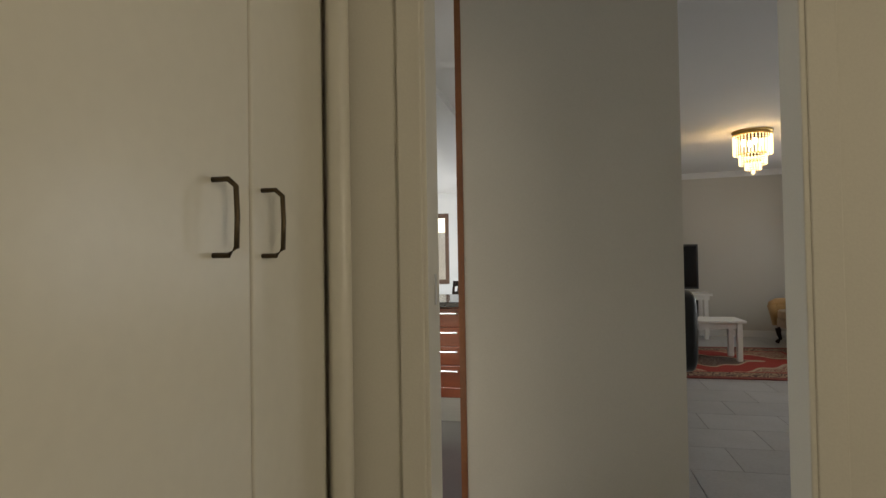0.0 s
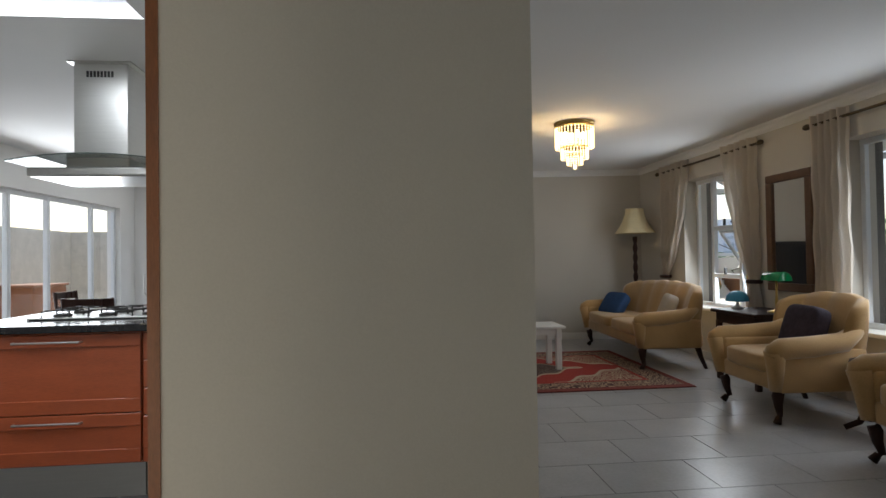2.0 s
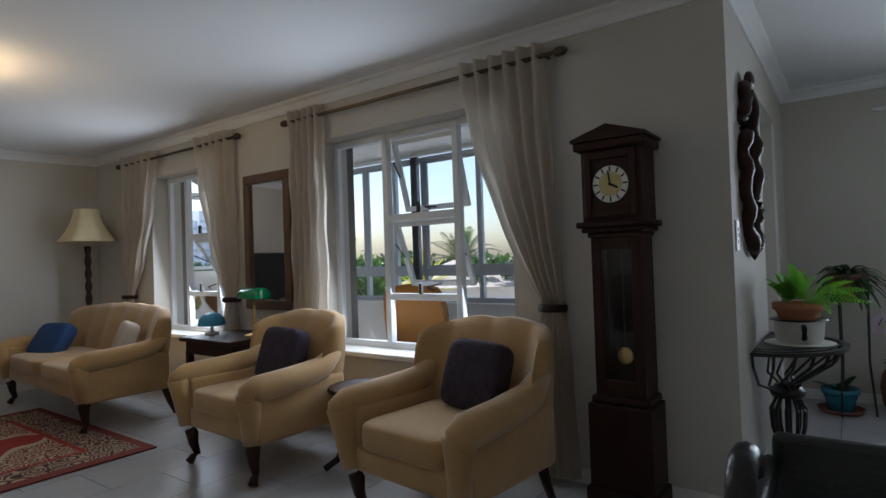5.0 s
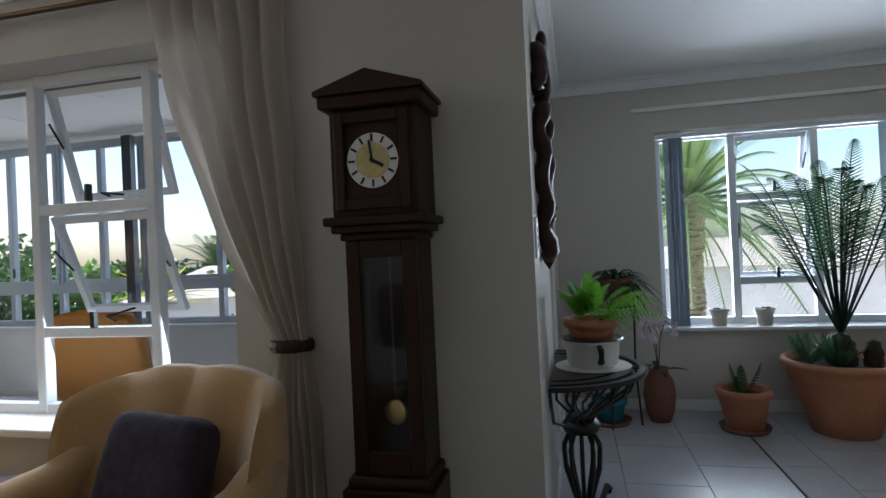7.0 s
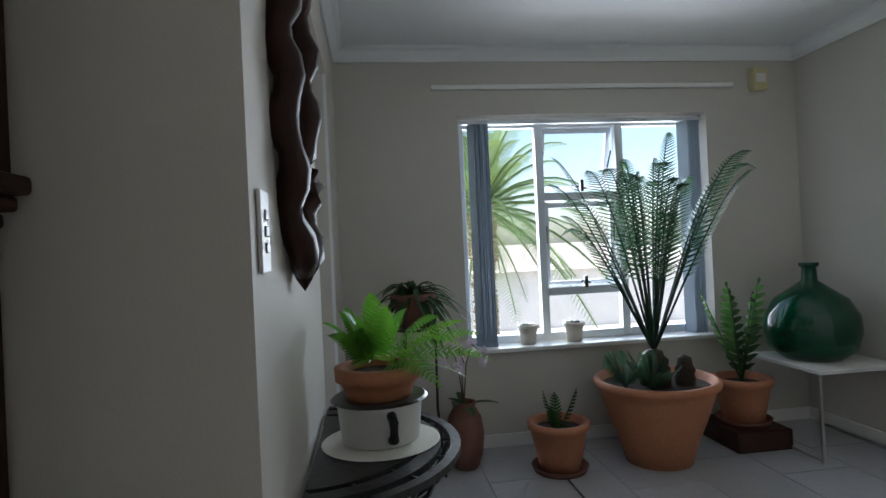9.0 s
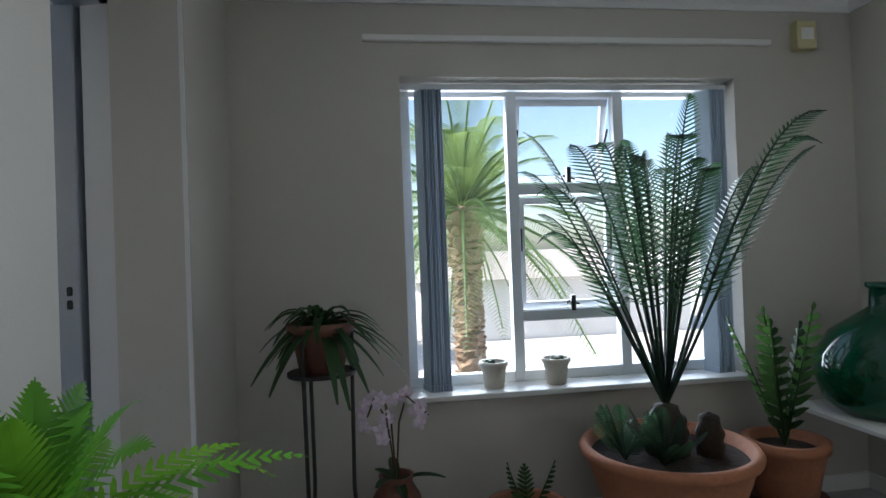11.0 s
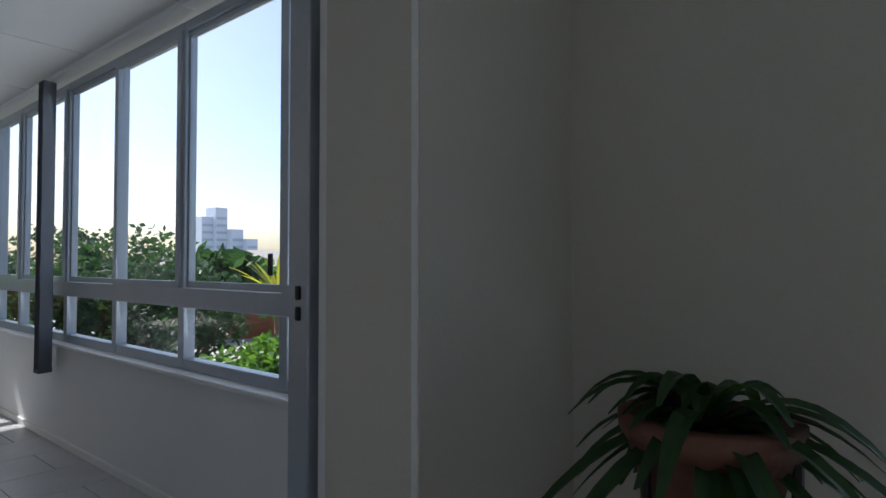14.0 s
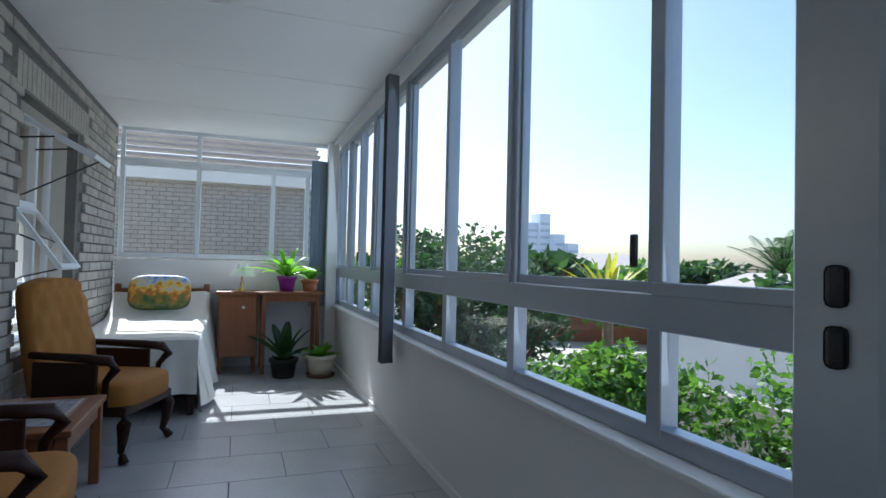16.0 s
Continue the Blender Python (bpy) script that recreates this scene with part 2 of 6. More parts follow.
def pattern_rug():
    """Oriental rug: bordered medallion from ring and wave fields, in object space (metres from the rug's centre)."""
    nt = RUGMAT.node_tree
    b = nt.nodes["Principled BSDF"]
    tc = nt.nodes.new("ShaderNodeTexCoord")
    sep = nt.nodes.new("ShaderNodeSeparateXYZ")
    nt.links.new(tc.outputs["Object"], sep.inputs[0])

    def mth(op, a, c, d=None):
        n = nt.nodes.new("ShaderNodeMath")
        n.operation = op
        for i, q in enumerate((a, c, d)):
            if q is None:
                continue
            if isinstance(q, (int, float)):
                n.inputs[i].default_value = q
            else:
                nt.links.new(q, n.inputs[i])
        return n.outputs[0]
    ax, ay = mth("ABSOLUTE", sep.outputs[0], 0), mth("ABSOLUTE", sep.outputs[1], 0)
    edge = mth("MAXIMUM", mth("SUBTRACT", ax, 1.05), mth("SUBTRACT", ay, 0.72))
    med = mth("ADD", mth("MULTIPLY", ax, 0.75), ay)
    wob = mth("MULTIPLY", mth("SINE", mth("MULTIPLY", sep.outputs[0], 18.0), 0), 0.05)
    med = mth("ADD", med, wob)
    vor = nt.nodes.new("ShaderNodeTexVoronoi")
    vor.inputs["Scale"].default_value = 9
    nt.links.new(tc.outputs["Object"], vor.inputs[0])
    flo = mth("LESS_THAN", mth("SINE", mth("MULTIPLY", vor.outputs["Distance"], 30.0), 0), -0.1)

    def mixc(f, a, c):
        n = nt.nodes.new("ShaderNodeMix")
        n.data_type = "RGBA"
        nt.links.new(f, n.inputs[0])
        for i, q in ((6, a), (7, c)):
            if isinstance(q, tuple):
                n.inputs[i].default_value = (*q, 1)
            else:
                nt.links.new(q, n.inputs[i])
        return n.outputs[2]
    red, dark, cream, brick_red = (0.33, 0.03, 0.02), (0.06, 0.02, 0.02), (0.5, 0.4, 0.28), (0.2, 0.035, 0.025)
    c = mixc(mth("LESS_THAN", med, 0.85), mixc(flo, brick_red, cream), red)
    c = mixc(mth("LESS_THAN", mth("ABSOLUTE", mth("SUBTRACT", med, 0.85), 0), 0.035), c, cream)
    c = mixc(mth("LESS_THAN", med, 0.42), c, mixc(flo, dark, (0.2, 0.16, 0.12)))
    c = mixc(mth("LESS_THAN", mth("ABSOLUTE", mth("SUBTRACT", med, 0.42), 0), 0.025), c, cream)
    c = mixc(mth("GREATER_THAN", edge, 0.0), c, mixc(flo, dark, (0.42, 0.3, 0.2)))
    c = mixc(mth("LESS_THAN", mth("ABSOLUTE", edge, 0), 0.02), c, red)
    c = mixc(mth("GREATER_THAN", edge, 0.26), c, brick_red)
    nt.links.new(c, b.inputs["Base Color"])


pattern_rug()


# ---- mesh helpers ----
def part(name, bm, material, parent=None, label="", smooth=False):
    me = bpy.data.meshes.new(name)
    bmesh.ops.recalc_face_normals(bm, faces=bm.faces)
    bm.to_mesh(me)
    bm.free()
    me.materials.append(material)
    if smooth:
        me.shade_smooth()
    ob = new(name, me)
    if parent is not None:
        ob.parent = parent
    if label:
        ob["label"] = label
    return ob


def thing(name, at, label, category, group="", rz=0.0):
    ob = new(name)
    ob.empty_display_size = 0.1
    ob.matrix_world = pose(*at, 0, 0, rz)
    return tagged(ob, label, category, group)


def struct(name, bm, material, smooth=False):
    return tagged(part(name, bm, material, None, "", smooth), kind="structure")


def box(bm, x0, y0, z0, x1, y1, z1, bev=0.0, seg=2, m=None):
    vs = [bm.verts.new(p) for p in ((x0, y0, z0), (x1, y0, z0), (x1, y1, z0), (x0, y1, z0), (x0, y0, z1), (x1, y0, z1), (x1, y1, z1), (x0, y1, z1))]
    fs = [bm.faces.new([vs[i] for i in q]) for q in ((3, 2, 1, 0), (4, 5, 6, 7), (0, 1, 5, 4), (1, 2, 6, 5), (2, 3, 7, 6), (3, 0, 4, 7))]
    if m is not None:
        bmesh.ops.transform(bm, matrix=m, verts=vs)
    if bev:
        es = list({e for f in fs for e in f.edges})
        bmesh.ops.bevel(bm, geom=es, offset=bev, segments=seg, affect="EDGES", profile=0.5)
    return bm


def B(*a, **k):
    return box(bmesh.new(), *a, **k)


def lathe(prof, seg=24, at=(0, 0, 0), bm=None, squash=1.0):
    bm = bm or bmesh.new()
    rings = []
    for r, z in prof:
        rings.append([bm.verts.new((at[0] + r * math.cos(2 * math.pi * i / seg), at[1] + squash * r * math.sin(2 * math.pi * i / seg), at[2] + z)) for i in range(seg)])
    for a, b in zip(rings, rings[1:]):
        for i in range(seg):
            bm.faces.new((a[i], a[(i + 1) % seg], b[(i + 1) % seg], b[i]))
    if prof[0][0] > 1e-4:
        bm.faces.new(rings[0][::-1])
    if prof[-1][0] > 1e-4:
        bm.faces.new(rings[-1])
    return bm


def tube(pts, r, seg=8, bm=None):
    bm = bm or bmesh.new()
    pts = [Vector(p) for p in pts]
    rad = r if isinstance(r, (list, tuple)) else [r] * len(pts)
    rings = []
    for i, p in enumerate(pts):
        d = (pts[min(i + 1, len(pts) - 1)] - pts[max(i - 1, 0)]).normalized()
        u = d.cross(Vector((0.13, 0.31, 1)) if abs(d.z) < 0.95 else Vector((1, 0.2, 0))).normalized()
        w = d.cross(u)
        rings.append([bm.verts.new(p + rad[i] * (math.cos(2 * math.pi * k / seg) * u + math.sin(2 * math.pi * k / seg) * w)) for k in range(seg)])
    for a, b in zip(rings, rings[1:]):
        for k in range(seg):
            bm.faces.new((a[k], a[(k + 1) % seg], b[(k + 1) % seg], b[k]))
    bm.faces.new(rings[0][::-1])
    bm.faces.new(rings[-1])
    return bm


def puff(c, s, p=0.45, nu=28, nv=14, bm=None, m=None):
    """A padded block: a superellipsoid of half sizes s round c."""
    bm = bm or bmesh.new()

    def sp(v):
        return math.copysign(abs(v) ** p, v)
    rings = []
    for j in range(1, nv):
        th = -math.pi / 2 + math.pi * j / nv
        ring = []
        for i in range(nu):
            ph = 2 * math.pi * i / nu
            v = Vector((c[0] + s[0] * sp(math.cos(th)) * sp(math.cos(ph)), c[1] + s[1] * sp(math.cos(th)) * sp(math.sin(ph)), c[2] + s[2] * sp(math.sin(th))))
            ring.append(bm.verts.new(m @ v if m else v))
        rings.append(ring)
    for a, b in zip(rings, rings[1:]):
        for i in range(nu):
            bm.faces.new((a[i], a[(i + 1) % nu], b[(i + 1) % nu], b[i]))
    bm.faces.new(rings[0][::-1])
    bm.faces.new(rings[-1])
    return bm


def wall_mesh(axis, c0, c1, a0, a1, z0, z1, holes=()):
    """A wall along x or y from a0 to a1, c0 to c1 thick, with openings (a0, a1, z0, z1)."""
    bm = bmesh.new()
    cuts = sorted({a0, a1, *[h[0] for h in holes], *[h[1] for h in holes]})
    for s, e in zip(cuts, cuts[1:]):
        hs = sorted([h for h in holes if h[0] <= s and h[1] >= e], key=lambda h: h[2])
        z = z0
        for lo, hi in [(h[2], h[3]) for h in hs] + [(z1, z1)]:
            if lo > z + 1e-6:
                if axis == "x":
                    box(bm, s, c0, z, e, c1, lo)
                else:
                    box(bm, c0, s, z, c1, e, lo)
            z = hi
    return bm


def quads(name, faces, material, parent=None, kind="", smooth=False):
    """One mesh from a list of polygons, each a list of points."""
    vs = [p for f in faces for p in f]
    idx, k = [], 0
    for f in faces:
        idx.append(tuple(range(k, k + len(f))))
        k += len(f)
    me = bpy.data.meshes.new(name)
    me.from_pydata([tuple(v) for v in vs], [], idx)
    me.materials.append(material)
    if smooth:
        me.shade_smooth()
    ob = new(name, me)
    if parent is not None:
        ob.parent = parent
    if kind:
        ob["kind"] = kind
    return ob

# ---- the large structure ----
CZ = 2.6
EX = 4.56
W2, W1 = (5.4, 7.12), (8.42, 9.72)
struct("wall_east", wall_mesh("y", EX, 4.88, 4.2, 11.1, 0, CZ, [(*W2, 0.6, 2.24), (*W1, 0.6, 2.24)]), PAINT)
# the north wall runs slightly askew
NE, NW = (EX, 11.0), (0.72, 11.45)
bm = bmesh.new()
vs = [bm.verts.new((x, y, z)) for z in (0, CZ) for x, y in (NE, (EX, 11.2), (0.72, 11.65), NW)]
for q in ((3, 2, 1, 0), (4, 5, 6, 7), (0, 1, 5, 4), (1, 2, 6, 5), (2, 3, 7, 6), (3, 0, 4, 7)):
    bm.faces.new([vs[i] for i in q])
struct("wall_north", bm, PAINT)
struct("wall_partition", wall_mesh("y", 0.55, 0.72, 4.26, 12.4, 0, CZ), PAINT)
struct("wall_pillar", B(0.085, 4.144, 0, 1.062, 4.26, CZ), PAINT)
struct("trim_pillar_edge", B(0.055, 4.138, 0, 0.085, 4.27, CZ), REDWOOD)
DX0, DX1 = 0.222, 1.067
struct("wall_study", wall_mesh("x", 2.88, 2.99, -3.5, 4.3, 0, CZ, [(DX0 - 0.02, DX1 + 0.02, 0, 2.08)]), CREAM)
struct("wall_plant_side", wall_mesh("y", 4.18, 4.3, 1.0, 2.96, 0, CZ), PAINT)
struct("wall_south", wall_mesh("x", 0.85, 1.0, 4.18, 7.5, 0, CZ), PAINT)
PW = (1.68, 3.41, 0.64, 2.165)
struct("wall_plant_window", wall_mesh("y", 7.21, 7.5, 1.0, 4.2, 0, CZ, [PW]), PAINT)
SD0, SD1 = 5.75, 6.602
struct("wall_mirror", wall_mesh("x", 4.2, 4.45, 4.88, 7.5, 0, CZ + 0.2, [(SD0, SD1, 0, 2.25)]), PAINT)
# splayed white reveal of the sliding door
bm = bmesh.new()
vs = [bm.verts.new(p) for z in (0, 2.25) for p in ((6.598, 4.203, z), (6.603, 4.203, z), (6.8, 4.58, z), (6.69, 4.58, z))]
for q in ((0, 1, 2, 3), (7, 6, 5, 4), (0, 4, 5, 1), (1, 5, 6, 2), (2, 6, 7, 3), (3, 7, 4, 0)):
    bm.faces.new([vs[i] for i in q])
struct("trim_reveal", bm, WHITE)
struct("wall_sunroom_south", wall_mesh("x", 4.45, 4.66, 4.88, 7.5, 0, CZ + 0.15, [(5.7, 6.78, 0, 2.3)]), WHITE)
struct("wall_sunroom_low", B(7.34, 4.66, 0, 7.5, 11.3, 0.7), WHITE)
struct("sill_sunroom", B(7.3, 4.66, 0.7, 7.52, 11.3, 0.725, 0.006), WHITE)
struct("wall_sunroom_end", B(4.98, 11.3, 0, 7.5, 11.45, 1.22), WHITE)
struct("post_sunroom_corner", B(7.22, 11.1, 0, 7.34, 11.3, 2.66), WHITE)
# sunroom ceiling boards with cover strips
bm = bmesh.new()
box(bm, 4.88, 4.66, 2.68, 7.6, 11.5, 2.75)
for yy in (5.3, 6.5, 7.7, 8.9, 10.1):
    box(bm, 4.98, yy, 2.674, 7.4, yy + 0.03, 2.68)
struct("ceiling_sunroom", bm, CEIL)
bm = bmesh.new()
box(bm, 0.6, 2.96, CZ, 4.88, 11.7, CZ + 0.1)
box(bm, 4.88, 0.85, CZ, 7.5, 4.45, CZ + 0.1)
box(bm, 4.18, 0.85, CZ, 4.88, 2.96, CZ + 0.1)
struct("ceiling_living", bm, CEIL)
bm = bmesh.new()
for q in ((-3.7, 2.96, -1.5, 12.6), (-0.64, 2.96, 0.6, 12.6), (-1.5, 2.96, -0.64, 4.4), (-1.5, 5.83, -0.64, 12.6)):
    box(bm, q[0], q[1], CZ, q[2], q[3], CZ + 0.1)
# beams round the skylight
box(bm, -0.5, 3.1, CZ - 0.05, -0.38, 9.0, CZ)
struct("ceiling_kitchen", bm, CEIL)
bm = bmesh.new()
for q in ((-1.56, 4.34, -1.5, 5.89), (-0.64, 4.34, -0.58, 5.89), (-1.5, 4.34, -0.64, 4.4), (-1.5, 5.83, -0.64, 5.89)):
    box(bm, q[0], q[1], CZ + 0.1, q[2], q[3], CZ + 0.4)
struct("trim_skylight_shaft", bm, CEIL)
struct("wall_kitchen_north", wall_mesh("x", 12.4, 12.6, -3.7, 0.72, 0, CZ, [(-3.15, -1.7, 0.8, 2.2)]), WHITE)
struct("wall_kitchen_west", wall_mesh("y", -3.7, -3.5, 2.99, 12.4, 0, CZ, [(8.0, 11.9, 0, 2.14)]), WHITE)
bm = bmesh.new()
box(bm, -0.75, -1.5, 0, -0.63, 2.96, CZ)
box(bm, 2.6, -1.5, 0, 2.72, 2.96, CZ)
box(bm, -0.75, -1.62, 0, 2.72, -1.5, CZ)
struct("wall_study_sides", bm, CREAM)
struct("ceiling_study", B(-0.75, -1.62, CZ, 2.72, 2.96, CZ + 0.1), CEIL)
struct("floor_study", B(-0.75, -1.62, -0.12, 2.72, 2.96, 0), GROUT)
struct("floor_kitchen", B(-3.7, 2.96, -0.12, 0.06, 12.6, 0.0), DARKTILE)


def cornice(bm, p, q, nx, ny):
    """Cove moulding along the ceiling from p to q; (nx, ny) points into the room."""
    prof = [(0, -0.085), (0.012, -0.085), (0.02, -0.06), (0.045, -0.028), (0.07, -0.015), (0.078, 0.0), (0, 0)]
    rings = [[bm.verts.new((c[0] + nx * a, c[1] + ny * a, CZ + z - 0.001)) for a, z in prof] for c in (p, q)]
    for i in range(len(prof)):
        j = (i + 1) % len(prof)
        bm.faces.new((rings[0][i], rings[0][j], rings[1][j], rings[1][i]))


bm = bmesh.new()
cornice(bm, (EX - 0.002, 4.2), (EX - 0.002, 11.0), -1, 0)
cornice(bm, (NW[0], NW[1] - 0.002), (NE[0], NE[1] - 0.002), -0.116, -0.993)
cornice(bm, (EX, 4.198), (7.21, 4.198), 0, -1)
cornice(bm, (7.208, 1.0), (7.208, 4.2), -1, 0)
cornice(bm, (4.3, 1.002), (7.21, 1.002), 0, 1)
struct("cornice", bm, CEIL)
bm = bmesh.new()
box(bm, EX - 0.012, 4.2, 0, EX, 11.0, 0.08)
vs = [bm.verts.new((x, y, z)) for z in (0, 0.1) for x, y in ((NE[0], NE[1] - 0.014), NE, NW, (NW[0], NW[1] - 0.014))]
for q in ((3, 2, 1, 0), (4, 5, 6, 7), (0, 1, 5, 4), (1, 2, 6, 5), (2, 3, 7, 6), (3, 0, 4, 7)):
    bm.faces.new([vs[i] for i in q])
box(bm, EX, 4.188, 0, 5.75, 4.2, 0.08)
box(bm, 6.6, 4.188, 0, 7.21, 4.2, 0.08)
box(bm, 7.196, 1.0, 0, 7.21, 4.188, 0.08)
box(bm, 4.3, 1.0, 0, 7.196, 1.013, 0.08)
box(bm, 7.325, 4.66, 0, 7.34, 11.285, 0.05)
struct("baseboard", bm, GLOSSWHITE)
# study door frame, with strike plate
bm = bmesh.new()
box(bm, DX0 - 0.075, 2.866, 0, DX0 - 0.012, 2.88, 2.12, 0.004)
box(bm, DX1 + 0.012, 2.866, 0, DX1 + 0.075, 2.88, 2.12, 0.004)
box(bm, DX0 - 0.012, 2.866, 2.06, DX1 + 0.012, 2.88, 2.12)
box(bm, DX0 - 0.02, 2.87, 0, DX0, 2.994, 2.06, 0.003)
box(bm, DX1, 2.87, 0, DX1 + 0.02, 2.994, 2.06, 0.003)
frame_1 = struct("door_frame_1", bm, CREAM)
part("strike_plate", B(DX0 - 0.001, 2.935, 1.16, DX0 + 0.002, 2.955, 1.24), STEEL, frame_1)

# ---- windows ----


def bar(bm, axis, c0, c1, a0, a1, z0, z1):
    if axis == "y":
        box(bm, c0, a0, z0, c1, a1, z1, 0.004, 1)
    else:
        box(bm, a0, c0, z0, a1, c1, z1, 0.004, 1)


def window(name, axis, c, span, z, uprights, rails, material, deep=0.05, wide=0.05, label="", sashes=(), out=1):
    """A framed window in the plane c. rails: (a0, a1, z) bars between uprights; sashes: (a0, a1, z0, z1, degrees) hung from the top and open outwards."""
    top = tagged(new(name), label, "window", kind="structure")
    a0, a1 = span
    fr = bmesh.new()
    for z0, z1 in ((z[0], z[0] + wide), (z[1] - wide, z[1])):
        bar(fr, axis, c, c + deep, a0, a1, z0, z1)
    for a in (a0, a1 - wide):
        bar(fr, axis, c + 0.002, c + deep - 0.002, a, a + wide, z[0], z[1])
    part("window_frame", fr, material, top)
    for a in uprights:
        bm2 = bmesh.new()
        bar(bm2, axis, c - 0.004, c + deep + 0.004, a - wide / 2, a + wide / 2, z[0] + 0.01, z[1] - 0.01)
        part("mullion", bm2, material, top)
    for r0, r1, rz in rails:
        bm2 = bmesh.new()
        bar(bm2, axis, c - 0.002, c + deep + 0.002, r0, r1, rz - wide / 2, rz + wide / 2)
        part("transom", bm2, material, top)
    cuts = [a0, *uprights, a1]
    for s, e in zip(cuts, cuts[1:]):
        zs = sorted([z[0], z[1], *[rz for r0, r1, rz in rails if r0 <= (s + e) / 2 <= r1]])
        for lo, hi in zip(zs, zs[1:]):
            if any(q[0] - 0.1 < (s + e) / 2 < q[1] + 0.1 and q[2] - 0.1 < (lo + hi) / 2 < q[3] + 0.1 for q in sashes):
                continue
            bm2 = bmesh.new()
            bar(bm2, axis, c + deep * 0.45, c + deep * 0.45 + 0.005, s + 0.01, e - 0.01, lo + 0.01, hi - 0.01)
            part("pane", bm2, GLASS, top).visible_shadow = False
    for s0, s1, z0, z1, deg in sashes:
        w = 0.035
        h = z1 - z0
        swing = Matrix.Translation((c + deep * out if axis == "y" else 0, c + deep if axis == "x" else 0, z1)) @ (pose(0, 0, 0, 0, -deg * out, 0) if axis == "y" else pose(0, 0, 0, deg, 0, 0))
        bm2 = bmesh.new()
        for q in ((s0, s1, -w, 0), (s0, s1, -h, -h + w), (s0, s0 + w, -h + w, -w), (s1 - w, s1, -h + w, -w)):
            if axis == "y":
                box(bm2, 0, q[0], q[2], 0.03, q[1], q[3], m=swing)
            else:
                box(bm2, q[0], 0, q[2], q[1], 0.03, q[3], m=swing)
        sash = part("sash", bm2, material, top, "top-hung sash propped open")
        bm2 = bmesh.new()
        box(bm2, 0.012, s0 + w, -h + w, 0.017, s1 - w, -w, m=swing)
        part("pane", bm2, GLASS, sash).visible_shadow = False
        bm2 = bmesh.new()
        foot = swing @ Vector((0.0, (s0 + s1) / 2, -h + 0.02))
        tube([(c + deep, (s0 + s1) / 2 - 0.06, z0 + 0.015), (c + deep + 0.01, (s0 + s1) / 2, z0 + 0.035), foot], 0.006, 6, bm2)
        box(bm2, c - 0.03, (s0 + s1) / 2 - 0.012, z0 - 0.01, c, (s0 + s1) / 2 + 0.012, z0 + 0.07, 0.004, 1)
        part("stay", bm2, BLACK, sash)
        for sy in (s0 + 0.008, s1 - 0.016):
            part("friction_hinge", tube([(c + deep, sy, z1 - 0.16), swing @ Vector((0, sy, -0.28))], 0.006, 6), BLACK, sash)
    return top


LRX = 4.73
M2 = (5.92, 6.57)
window("window_1", "y", LRX, W2, (0.62, 2.24), M2, [(*M2, 1.595), (*M2, 1.01)], ALU, label="white aluminium window with two sashes propped open",
       sashes=[(M2[0] + 0.03, M2[1] - 0.03, 1.63, 2.18, 16), (M2[0] + 0.03, M2[1] - 0.03, 1.04, 1.56, 22)])
M1 = (8.8, 9.35)
window("window_2", "y", LRX, W1, (0.62, 2.24), M1, [(*M1, 1.595), (*M1, 1.01)], ALU, label="white aluminium window with the lower sash propped open",
       sashes=[(M1[0] + 0.03, M1[1] - 0.03, 1.63, 2.18, 62), (M1[0] + 0.03, M1[1] - 0.03, 1.04, 1.56, 35)])
for s, e in (W2, W1):
    struct("window_sill", B(EX - 0.06, s - 0.03, 0.585, LRX + 0.01, e + 0.03, 0.622, 0.008), GLOSSWHITE)
PX = 7.36
PM = (2.25, 2.83)
window("window_3", "y", PX, PW[:2], PW[2:], PM, [(*PM, 1.63), (*PM, 0.975)], ALU, label="white aluminium window with open top-hung sashes",
       sashes=[(PM[0] + 0.03, PM[1] - 0.03, 1.67, 2.11, 15), (PM[0] + 0.03, PM[1] - 0.03, 1.005, 1.59, 2)], wide=0.055)
struct("window_sill", B(7.16, PW[0] - 0.02, 0.615, PX + 0.01, PW[1] + 0.02, 0.642, 0.006), GLOSSWHITE)
# long sunroom glazing: pairs of sliding panes over fixed lights
UP = [4.76, 5.65, 6.56, 7.41, 8.25, 8.77, 9.3, 9.93, 10.5, 11.05]
SZ = (0.725, 2.62)
long_win = window("window_4", "y", 7.37, (4.66, 11.3), SZ, UP, [(4.66, 11.3, 1.12)], ALUGREY, deep=0.06, wide=0.06, label="long row of grey aluminium sliding windows over fixed panes")
for i, (s, e) in enumerate(zip(UP, UP[1:])):
    bm = bmesh.new()
    cx = 7.385 if i % 2 else 7.355
    for q in ((s, e, 1.16, 1.2), (s, e, 2.53, 2.57), (s + 0.0, s + 0.045, 1.2, 2.53), (e - 0.045, e, 1.2, 2.53)):
        box(bm, cx, q[0], q[2], cx + 0.022, q[1], q[3], 0.003, 1)
    part("sliding_sash", bm, ALUGREY, long_win)
part("transom_cover", B(7.36, 4.67, 1.06, 7.44, 11.29, 1.165, 0.004, 1), ALUGREY, long_win)
part("latch", B(7.335, 5.7, 1.24, 7.352, 5.725, 1.34, 0.004, 1), BLACK, long_win)
part("latch", B(7.335, 9.86, 1.24, 7.352, 9.885, 1.34, 0.004, 1), BLACK, long_win)
part("curtain_track", B(7.27, 4.7, 2.63, 7.3, 11.1, 2.655), ALU, long_win)
EW = window("window_5", "x", 11.33, (4.98, 7.34), (1.24, 2.3), (5.78, 6.6, 7.0), [], ALU, label="white aluminium end window facing a brick neighbour", wide=0.05)
